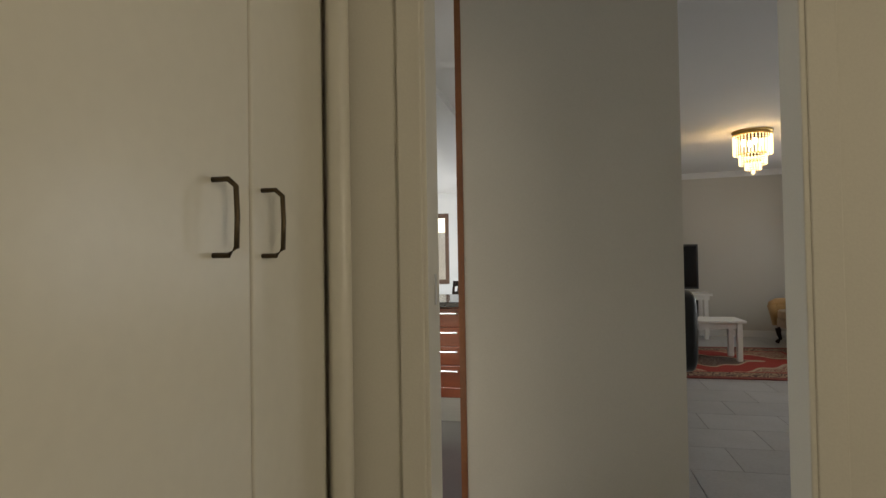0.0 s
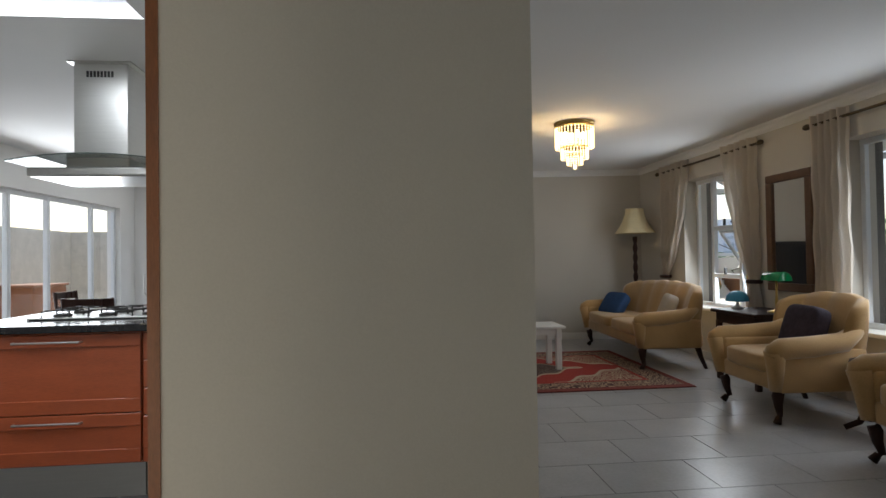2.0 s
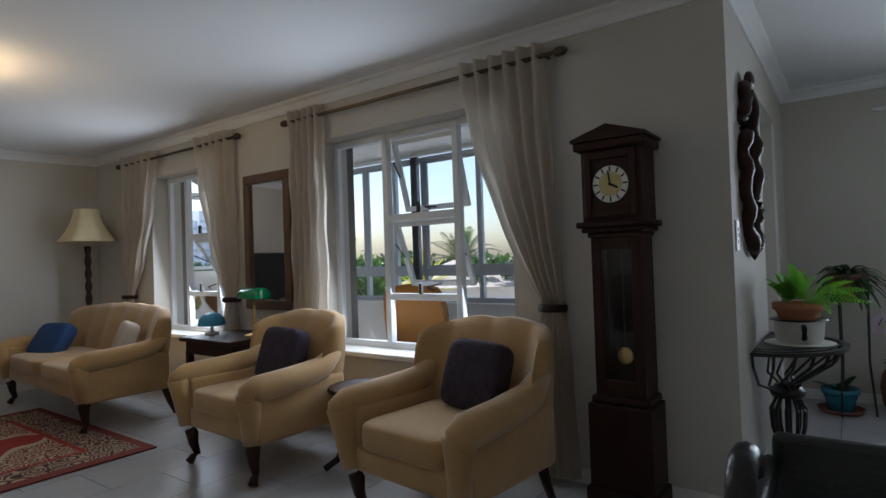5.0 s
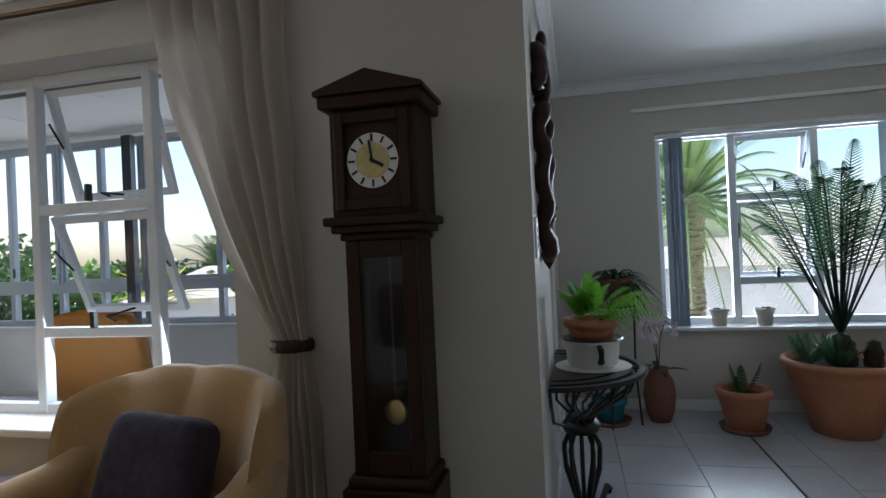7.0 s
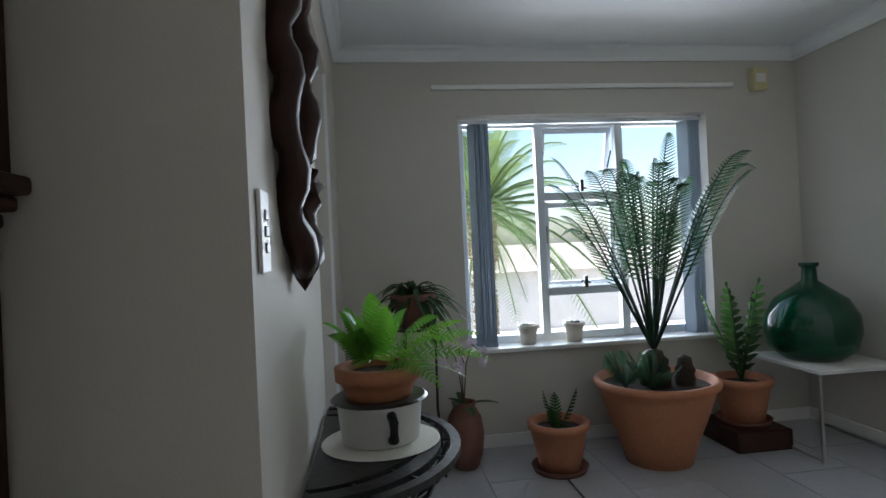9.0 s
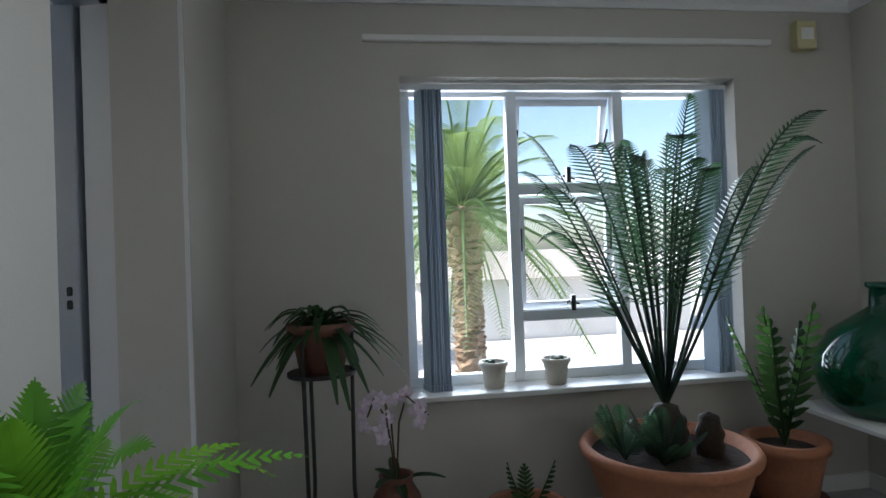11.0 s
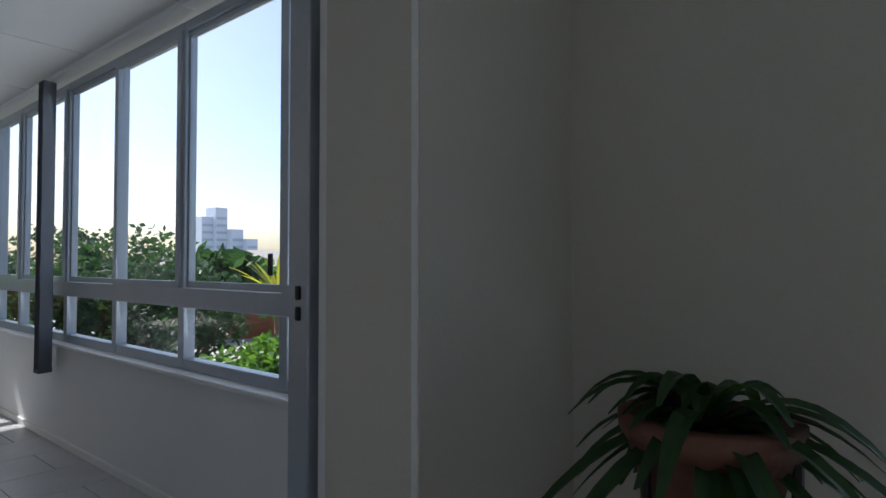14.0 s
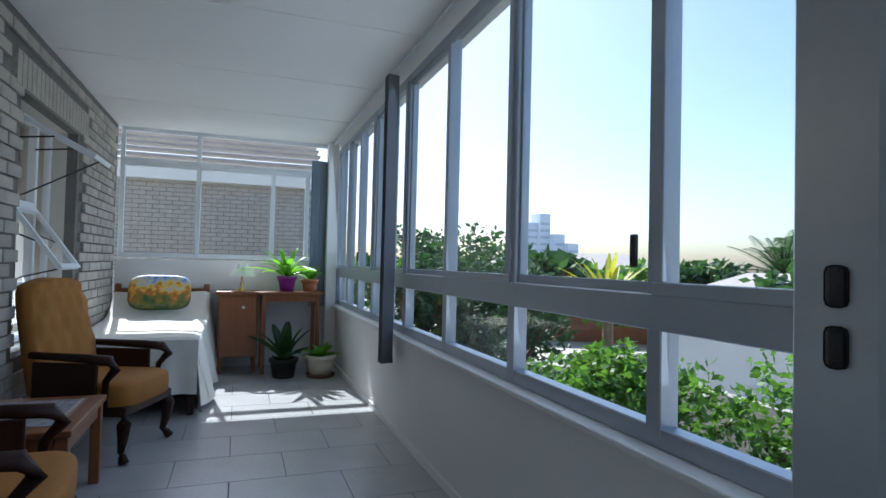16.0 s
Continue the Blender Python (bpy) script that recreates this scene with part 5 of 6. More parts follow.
for a in (3.5, 4.71, 5.9):
    d = Vector((math.cos(a), math.sin(a), 0))
    o = Vector((0, -0.1, 0))
    pts = [o + Vector((0, 0, 0.12)), o + d * 0.1 + Vector((0, 0, 0.05)), o + d * 0.2 + Vector((0, 0, 0.045)), o + d * 0.27 + Vector((0, 0, 0.09)), o + d * 0.31 + Vector((0, 0, 0.06)), o + d * 0.29 + Vector((0, 0, 0.02))]
    part("scroll_foot", tube(pts, 0.013, 7), IRON, con)
con.matrix_world = con.matrix_world @ Matrix.Diagonal((1.22, 1.16, 1, 1))
tagged(part("doily", lathe([(0.0, 0.777), (0.17, 0.777), (0.175, 0.779), (0.17, 0.781), (0.0, 0.781)], 30, (5.28, 4.0, -0.035)), THROW), "round white lace doily on the iron console", "doily")
fern = thing("fern_in_pot", (5.28, 4.0, 0.746), "bright green fern in a clay pot inside a white bowl", "potted plant")
part("enamel_bowl", lathe([(0.1, 0), (0.115, 0.01), (0.125, 0.11), (0.14, 0.125), (0.135, 0.13), (0.115, 0.12), (0.1, 0.03), (0, 0.03)], 28), GLOSSWHITE, fern, "white enamel bowl with a black rim", True)
part("bowl_rim", lathe([(0.136, 0.122), (0.144, 0.126), (0.136, 0.132)], 28), BLACK, fern)
part("bowl_handle", tube([(-0.118, -0.03, 0.1), (-0.15, -0.035, 0.09), (-0.15, -0.035, 0.04), (-0.113, -0.03, 0.03)], 0.014, 8), BLACK, fern, "black strap handle", True)
pot(fern, 0.09, 0.115, 0.12, TERRA, z=0.1)
rnd = random.Random(11)
for k in range(26):
    fs = []
    yaw = 2 * math.pi * k * 0.382
    near_wall = math.sin(yaw) > 0.25
    length, rise = (rnd.uniform(0.3, 0.36), rnd.uniform(0.95, 1.4)) if near_wall else (rnd.uniform(0.34, 0.5), rnd.uniform(0.3, 1.3))
    frond(fs, Vector((0, 0, 0.2)), yaw, length, rise, rnd.uniform(0.3, 0.6), 0.085, 19, 0.0055, 0.1, 0.14, 2.0, 0.78, rnd.choice((-1, 1)) * rnd.uniform(0.3, 1.0))
    quads("frond", fs, FERNLEAF if k % 5 else LEAF, fern)
om = thing("ornate_mirror", (5.02, 4.2, 1.24), "narrow gilt-dark carved mirror frame on the wall", "mirror")
bm = bmesh.new()
for s in (-1, 1):
    pts, rr = [], []
    for k in range(25):
        t = k / 24
        pts.append((s * (0.2 * math.sin(math.pi * t) ** 0.45), -0.03 - 0.012 * math.sin(t * 31), 0.02 + 0.92 * t))
        rr.append(0.026 + 0.012 * abs(math.sin(t * 22)))
    tube(pts, rr, 8, bm)
part("carved_frame", bm, DARKWOOD, om, "", True)
part("crest", puff((0, -0.04, 0.95), (0.07, 0.025, 0.05), 0.9, 16, 10), DARKWOOD, om, "", True)
part("pendant", lathe([(0.0, -0.03), (0.02, 0.0), (0.035, 0.04), (0.0, 0.07)], 10, (0, -0.03, 0)), DARKWOOD, om, "", True)
part("mirror_glass", lathe([(0.0, -0.012), (0.19, -0.012), (0.19, -0.004), (0, -0.004)], 36, (0, 0, 0)), MIRROR, om).matrix_local = Matrix.Translation((0, -0.014, 0.48)) @ Matrix.Diagonal((1, 1, 2.2, 1)) @ pose(0, 0, 0, 90, 0, 0)
sw = thing("light_switch", (4.65, 4.199, 1.27), "white switch plate with three rockers", "switch")
part("plate", B(-0.04, -0.008, 0, 0.04, 0, 0.15, 0.003, 2), GLOSSWHITE, sw)
for k in range(3):
    part("rocker", B(-0.012, -0.012, 0.035 + k * 0.03, 0.012, -0.008, 0.055 + k * 0.03, 0.002, 1), ALUGREY, sw)
zz = thing("zz_plant_in_pot", (6.9, 1.72, 0.1), "glossy upright plant in a terracotta pot", "potted plant")
pot(zz, 0.12, 0.165, 0.27, TERRA, z=0.04, rim=0.022, saucer=0.15)
feather_plant(zz, "stalk", (0, 0, 0.28), 5, 0.75, LEAFDARK, (1.0, 1.5), 0.12, 0.09, 12, 0.018, 0.008, seed=6)
tagged(part("wooden_block", B(6.7, 1.54, 0, 7.1, 1.9, 0.126, 0.01, 2), DARKWOOD), "dark wooden block under a potted plant", "block")
mt = thing("metal_side_table", (6.75, 1.3, 0), "thin steel-framed side table with a lace cloth", "table")
part("top", B(-0.3, -0.26, 0.5, 0.3, 0.26, 0.52, 0.004, 1), GLOSSWHITE, mt)
for sx in (-0.29, 0.28):
    for sy in (-0.25, 0.24):
        part("leg", B(sx, sy, 0, sx + 0.015, sy + 0.015, 0.5), STEEL, mt)
for sy in (-0.25, 0.24):
    part("stretcher", B(-0.275, sy, 0.01, 0.28, sy + 0.015, 0.025), STEEL, mt)
part("lace_cloth", B(-0.31, -0.27, 0.52, 0.31, 0.27, 0.524), THROW, mt, "white lace cloth")
tagged(part("demijohn", lathe([(0.0, 0), (0.16, 0.0), (0.235, 0.06), (0.265, 0.17), (0.255, 0.27), (0.2, 0.37), (0.1, 0.44), (0.045, 0.48), (0.04, 0.56), (0.055, 0.57), (0.055, 0.59), (0.03, 0.59), (0.0, 0.585)], 40), GREENGLASS, smooth=True), "large round green glass demijohn on a side table", "bottle").location = (6.78, 1.32, 0.524)
for y0 in (2.99, 2.67):
    c = thing("cactus_pot", (7.27, y0, 0.642), "small whitewashed clay pot with a cactus on the sill", "potted plant", "sill pots")
    pot(c, 0.048, 0.064, 0.13, CREAMPOT, rim=0.012)
    rnd = random.Random(int(y0 * 100))
    for k in range(5):
        part("cactus", puff((rnd.uniform(-0.03, 0.03), rnd.uniform(-0.03, 0.03), 0.12), (0.018, 0.018, 0.02), 0.9, 10, 8), LEAFDARK, c, "", True)


def slat_blind(at, count, step, height, axis, material, label, turn):
    b = thing("vertical_blind", at, label, "blind", "vertical blinds")
    for k in range(count):
        bm = box(bmesh.new(), -0.044, -0.001, -height, 0.044, 0.001, 0)
        bmesh.ops.transform(bm, matrix=Matrix.Translation((0, k * step, 0) if axis == "y" else (k * step, 0, 0)) @ pose(0, 0, 0, 0, 0, turn + 4 * math.sin(k * 2.3)), verts=bm.verts)
        sl = part("slat", bm, material, b)
        part("weight", box(bmesh.new(), -0.046, -0.003, -height, 0.046, 0.003, -height + 0.03, m=Matrix.Translation((0, k * step, 0) if axis == "y" else (k * step, 0, 0)) @ pose(0, 0, 0, 0, 0, turn)), material, sl)
    return b


slat_blind((7.29, 3.22, 2.12), 8, 0.014, 1.48, "y", BLIND, "blue-grey vertical blind slats drawn to the side", 20)
slat_blind((7.29, 1.73, 2.12), 7, 0.014, 1.48, "y", BLIND, "blue-grey vertical blind slats drawn to the side", 20)
hr = thing("blind_headrail", (7.29, 2.545, 2.135), "white blind rail across the window head", "rail")
part("rail", B(-0.02, -0.86, -0.015, 0.02, 0.86, 0.015, 0.003, 1), ALU, hr)
pm = thing("curtain_track", (7.18, 2.5, 2.33), "old white curtain track above the window", "rail")
part("track", B(0, -1.02, 0, 0.03, 1.08, 0.03, 0.004, 1), GLOSSWHITE, pm)
bx = thing("alarm_sensor", (7.2, 1.3, 2.32), "small yellowed alarm box near the ceiling", "sensor")
part("case", B(-0.05, -0.055, -0.02, 0.008, 0.055, 0.13, 0.008, 2), mat("yellowed_plastic", (0.62, 0.55, 0.3), 0.5, 0.05), bx)
part("lens", B(-0.053, -0.035, 0.03, -0.05, 0.035, 0.09, 0.001, 1), GLOSSWHITE, bx)

# ---- the sunroom ----
slat_blind((7.25, 8.25, 2.6), 9, 0.012, 2.08, "y", DARKBLIND, "dark vertical blind slats bunched beside the windows", 12)
slat_blind((7.05, 11.24, 2.45), 12, 0.02, 1.75, "x", BLIND, "pale blind slats bunched in the corner", 60)
bed = thing("daybed", (5.47, 10.2, 0), "single bed with brown wooden ends under the end window", "bed")
for sx in (-0.44, 0.44):
    part("bed_post", B(sx - 0.03, 0.97, 0, sx + 0.03, 1.03, 0.95, 0.008, 2), REDWOOD, bed)
    part("leg", B(sx - 0.025, -1.0, 0, sx + 0.025, -0.95, 0.3, 0.005, 1), DARKWOOD, bed)
part("headboard", B(-0.41, 0.985, 0.4, 0.41, 1.015, 0.9, 0.006, 2), REDWOOD, bed)
part("base", B(-0.45, -1.0, 0.22, 0.45, 0.97, 0.34, 0.01, 2), DARKWOOD, bed)
part("mattress", puff((0, -0.02, 0.46), (0.46, 1.0, 0.13), 0.2), THROW, bed, "", True)
# the throw: a cloth draped over mattress and side
tw = thing("throw", (5.47, 10.2, 0), "ivory fringed woven throw draped over the bed", "throw")
bm = bmesh.new()
rows = []
NU, NV = 40, 44
for j in range(NV + 1):
    y = -1.06 + 2.0 * j / NV
    row = []
    for i in range(NU + 1):
        s = -0.62 + 1.62 * i / NU
        k = max(0, (j / NV - 0.72) / 0.28)
        rise = 0.26 * k * k
        wv = 0.02 * math.sin(7 * y + 3 * s) + 0.012 * math.sin(13 * s + 2 * y)
        if s < 0.46:
            x, z = max(s, -0.47), 0.605 + 0.3 * wv + rise - max(0, -0.47 - s)
        else:
            d = s - 0.46
            hang = min(d, 0.52)
            x, z = 0.475 + 0.05 * math.sin(9 * y + 0.7) * hang * 2 + 0.16 * hang + 0.02 * math.sin(21 * y) * hang, 0.605 + 0.3 * wv - hang * 1.08 + rise * (1 - hang)
        row.append(bm.verts.new((x, y, max(z, 0.03) if y > -1.0 else max(z - 0.06, 0.03))))
    rows.append(row)
for p, q in zip(rows, rows[1:]):
    for i in range(NU):
        bm.faces.new((p[i], p[i + 1], q[i + 1], q[i]))
part("cloth", bm, THROW, tw, "", True)
fs = []
rnd = random.Random(5)
for i in range(120):
    x = -0.46 + 1.05 * i / 120
    zt = 0.58 if x < 0.46 else max(0.1, 0.58 - (x - 0.46) * 3.4)
    fs.append([Vector((x, -1.07, zt)), Vector((x + 0.005, -1.07, zt)), Vector((x + rnd.uniform(-0.01, 0.01), -1.085, zt - 0.1))])
quads("fringe", fs, THROW, tw, "stuff")
# front drop of the throw
bm = bmesh.new()
rows = []
for j in range(9):
    rows.append([bm.verts.new((-0.47 + 0.96 * i / 30 + 0.0, -1.06 - 0.02 * j / 8 - 0.018 * math.sin(i * 0.9) * j / 8, 0.6 - 0.052 * j)) for i in range(31)])
for p, q in zip(rows, rows[1:]):
    for i in range(30):
        bm.faces.new((p[i], p[i + 1], q[i + 1], q[i]))
part("front_drop", bm, THROW, tw, "", True)
pl = thing("scatter_cushion", (5.47, 10.92, 0.87), "bright landscape-printed cushion at the head of the bed", "cushion")
pm2 = bpy.data.materials.new("landscape_print")
pm2.use_nodes = True
_n = pm2.node_tree
_tc, _sep, _no, _ra, _ad = (_n.nodes.new(k) for k in ("ShaderNodeTexCoord", "ShaderNodeSeparateXYZ", "ShaderNodeTexNoise", "ShaderNodeValToRGB", "ShaderNodeMath"))
_no.inputs["Scale"].default_value = 14
_ad.operation, _ad.inputs[1].default_value = "MULTIPLY_ADD", 2.2
_n.links.new(_tc.outputs["Object"], _sep.inputs[0])
_n.links.new(_tc.outputs["Object"], _no.inputs[0])
_n.links.new(_sep.outputs[2], _ad.inputs[0])
_n.links.new(_no.outputs[0], _ad.inputs[2])
_n.links.new(_ad.outputs[0], _ra.inputs[0])
_n.links.new(_ra.outputs[0], _n.nodes["Principled BSDF"].inputs["Base Color"])
_el = _ra.color_ramp.elements
_el[0].position, _el[0].color, _el[1].position, _el[1].color = 0.15, (0.04, 0.1, 0.03, 1), 0.95, (0.1, 0.25, 0.6, 1)
for q, c in ((0.38, (0.2, 0.16, 0.03, 1)), (0.5, (0.5, 0.16, 0.03, 1)), (0.62, (0.7, 0.45, 0.05, 1)), (0.74, (0.5, 0.5, 0.45, 1))):
    e = _el.new(q)
    e.color = c
bm = puff((0, 0, 0), (0.3, 0.07, 0.19), 0.5, 28, 14)
bmesh.ops.transform(bm, matrix=pose(0, 0, 0, -28, 0, 0), verts=bm.verts)
part("cover", bm, pm2, pl, "", True)


def carved_chair(at, rz, label):
    c = thing("occasional_chair", at, label, "armchair", "sunroom chairs", rz)
    part("seat", puff((0, -0.05, 0.4), (0.29, 0.3, 0.09), 0.35), ORANGE, c, "", True)
    part("seat_rail", B(-0.29, -0.33, 0.28, 0.29, 0.27, 0.34, 0.015, 2), DARKWOOD, c)
    bm = bmesh.new()
    n, mm = 24, 16
    fr, rr = [], []
    for j in range(mm + 1):
        v = j / mm
        fr.append([])
        rr.append([])
        for i in range(n + 1):
            u = -1 + 2 * i / n
            w = 0.3 * (1 - 0.1 * v) * (1 - 0.12 * v ** 8)
            tuft = 0.022 * abs(math.sin(2.5 * math.pi * (u + v))) * abs(math.sin(2.5 * math.pi * (u - v)))
            z = 0.4 + 0.64 * v + 0.05 * v * (1 - u * u)
            fr[-1].append(bm.verts.new((u * w, 0.2 + 0.14 * v - 0.02 - tuft - 0.04 * (1 - u ** 4), z)))
            rr[-1].append(bm.verts.new((u * w, 0.2 + 0.14 * v + 0.05, z)))
    for j in range(mm):
        for i in range(n):
            bm.faces.new((fr[j][i], fr[j][i + 1], fr[j + 1][i + 1], fr[j + 1][i]))
            bm.faces.new((rr[j][i + 1], rr[j][i], rr[j + 1][i], rr[j + 1][i + 1]))
        bm.faces.new((fr[j][0], fr[j + 1][0], rr[j + 1][0], rr[j][0]))
        bm.faces.new((fr[j + 1][n], fr[j][n], rr[j][n], rr[j + 1][n]))
    for i in range(n):
        bm.faces.new((fr[-1][i], fr[-1][i + 1], rr[-1][i + 1], rr[-1][i]))
    part("backrest", bm, ORANGE, c, "buttoned ochre velvet back", True)
    for s in (-1, 1):
        part("arm_panel", B(s * 0.3 - 0.015, -0.16, 0.34, s * 0.3 + 0.015, 0.22, 0.6, 0.006, 1), DARKWOOD, c)
        part("arm", tube([(s * 0.3, 0.24, 0.64), (s * 0.31, -0.1, 0.63), (s * 0.31, -0.24, 0.62), (s * 0.32, -0.28, 0.57), (s * 0.31, -0.22, 0.5), (s * 0.29, -0.2, 0.34)], [0.022, 0.028, 0.032, 0.03, 0.02, 0.022], 10), DARKWOOD, c, "scrolled dark wooden arm", True)
        part("leg", cabriole(bmesh.new(), s * 0.25, -0.29, s * 0.6, -0.8, 0.3), DARKWOOD, c, "", True)
        part("leg", tube([(s * 0.24, 0.24, 0.3), (s * 0.25, 0.34, 0.0)], [0.025, 0.018], 8), DARKWOOD, c)
    return c


carved_chair((5.42, 8.5, 0), 90 - 20, "ochre buttoned velvet armchair with carved dark arms by the bed")
carved_chair((5.36, 6.62, 0), 90 + 8, "ochre velvet armchair with carved dark arms beside a coffee table")
kt = thing("wooden_coffee_table", (5.3, 7.56, 0), "low brown wooden table with a white lace runner", "table")
part("tabletop", B(-0.27, -0.36, 0.44, 0.27, 0.36, 0.47, 0.006, 2), REDWOOD, kt)
part("apron", B(-0.24, -0.33, 0.36, 0.24, 0.33, 0.44), REDWOOD, kt)
for sx in (-0.23, 0.23):
    for sy in (-0.32, 0.32):
        part("leg", B(sx - 0.025, sy - 0.025, 0, sx + 0.025, sy + 0.025, 0.44, 0.004, 1), REDWOOD, kt)
rn = thing("lace_runner", (5.27, 7.56, 0.471), "grey and white fringed lace runner on a table", "runner")
part("cloth", B(-0.2, -0.26, 0, 0.2, 0.26, 0.003), mat("grey_lace", (0.3, 0.28, 0.3), 0.9, 0.6, 30, 0.3, fine=90), rn)
fs = []
for i in range(60):
    y = -0.26 + 0.52 * i / 59
    for s in (-1, 1):
        fs.append([Vector((s * 0.2, y, 0.003)), Vector((s * 0.2, y + 0.006, 0.003)), Vector((s * 0.235, y + 0.003, 0.002))])
quads("fringe", fs, THROW, rn, "stuff")
pd = thing("bedside_cabinet", (6.25, 11.02, 0), "brown wooden bedside cabinet with a white knob", "cabinet")
part("body", B(-0.2, -0.2, 0.18, 0.2, 0.22, 0.86), REDWOOD, pd)
part("top", B(-0.23, -0.23, 0.86, 0.23, 0.24, 0.89, 0.006, 2), REDWOOD, pd)
dr = part("door", B(-0.185, -0.215, 0.2, 0.185, -0.2, 0.84, 0.004, 1), REDWOOD, pd)
part("knob", puff((0.05, -0.23, 0.72), (0.018, 0.018, 0.018), 1.0, 12, 8), PAPER, dr)
for sx in (-0.17, 0.17):
    for sy in (-0.17, 0.19):
        part("leg", lathe([(0.014, 0), (0.022, 0.18)], 8, (sx, sy, 0)), REDWOOD, pd)
tl = thing("table_lamp", (6.28, 11.0, 0.89), "small brass lamp with a frilled white glass shade", "lamp")
part("base", lathe([(0.055, 0), (0.05, 0.012), (0.015, 0.03), (0.022, 0.07), (0.01, 0.12), (0.012, 0.17)], 16), BRASS, tl, "", True)
bm = bmesh.new()
rings = []
for v in range(6):
    rings.append([bm.verts.new(((0.05 + 0.075 * (1 - v / 5)) * (1 + 0.12 * (1 - v / 5) * math.cos(9 * a)) * math.cos(a), (0.05 + 0.075 * (1 - v / 5)) * (1 + 0.12 * (1 - v / 5) * math.cos(9 * a)) * math.sin(a), 0.16 + 0.14 * v / 5)) for a in [2 * math.pi * i / 54 for i in range(54)]])
for a, b in zip(rings, rings[1:]):
    for i in range(54):
        bm.faces.new((a[i], a[(i + 1) % 54], b[(i + 1) % 54], b[i]))
part("shade", bm, mat("frosted_glass", (0.85, 0.85, 0.82), 0.4, 0.03), tl, "frilled white glass shade", True)
tb = thing("corner_table", (6.8, 10.98, 0), "brown wooden corner table crowded with plants", "table")
part("tabletop", B(-0.34, -0.27, 0.86, 0.34, 0.27, 0.89, 0.006, 2), REDWOOD, tb)
part("apron", B(-0.3, -0.23, 0.78, 0.3, 0.23, 0.86), REDWOOD, tb)
for sx in (-0.29, 0.29):
    for sy in (-0.22, 0.22):
        part("leg", B(sx - 0.022, sy - 0.022, 0, sx + 0.022, sy + 0.022, 0.86, 0.003, 1), REDWOOD, tb)
pp = thing("houseplant_in_purple_pot", (6.76, 10.95, 0.89), "arching green houseplant in a purple glazed pot", "potted plant")
pot(pp, 0.075, 0.1, 0.17, PURPLEPOT)
blade_plant(pp, "leaf", (0, 0, 0.15), 30, 0.62, LEAF, 0.03, (0.5, 1.45), 0.45, 31)
p2 = thing("houseplant_in_clay_pot", (7.02, 10.98, 0.89), "small green houseplant in a clay pot", "potted plant")
pot(p2, 0.07, 0.09, 0.14, TERRA)
blade_plant(p2, "leaf", (0, 0, 0.12), 12, 0.24, LEAF, 0.028, (0.6, 1.4), 0.3, 33)
p3 = thing("peace_lily_in_dark_pot", (6.72, 10.55, 0), "leafy plant in a dark pot on the floor", "potted plant")
pot(p3, 0.11, 0.14, 0.2, IRON)
blade_plant(p3, "leaf", (0, 0, 0.18), 16, 0.55, LEAFDARK, 0.05, (0.5, 1.45), 0.3, 35)
p4 = thing("houseplant_in_cream_pot", (7.1, 10.5, 0.012), "leafy plant in a cream pot on a saucer", "potted plant")
pot(p4, 0.11, 0.15, 0.22, CREAMPOT, saucer=0.14)
blade_plant(p4, "leaf", (0, 0, 0.2), 16, 0.28, LEAF, 0.045, (0.4, 1.3), 0.4, 37)

# ---- outside ----
GZ = -2.4
g = struct("ground", B(-400, -400, GZ - 0.5, 400, 400, GZ), PAVING)
ng = thing("neighbour_house", (5.0, 16.5, GZ), "grey brick neighbouring house with a tiled roof", "house")
part("wall", B(-4, 0, 0, 2.7, 0.25, 5.15), MORTAR, ng)
part("fascia", B(-4.1, -0.25, 5.15, 2.8, 0.1, 5.45), PLASTER, ng)
bm = bmesh.new()
for k in range(12):
    box(bm, -4.2, -0.3 + 0.3 * k, 5.45 + 0.17 * k, 2.9, 0.06 + 0.3 * k, 5.5 + 0.17 * k)
part("roof", bm, ROOF, ng)
bm = bmesh.new()
fs = []
for r in range(34):
    for c in range(28):
        x0 = -4 + c * 0.235 + (0.117 if r % 2 else 0)
        z0 = 2.3 + r * 0.085
        y = -0.012 - 0.006 * ((r * 7 + c * 13) % 5) / 5
        p = [(x0, y, z0), (x0 + 0.222, y, z0), (x0 + 0.222, y, z0 + 0.073), (x0, y, z0 + 0.073)]
        b4 = [(q[0], 0.0, q[2]) for q in p]
        fs += [p, [p[3], p[2], b4[2], b4[3]], [b4[0], b4[1], p[1], p[0]], [p[1], b4[1], b4[2], p[2]], [b4[0], p[0], p[3], b4[3]]]
quads("brick_courses", fs, BRICK, ng, "stuff")


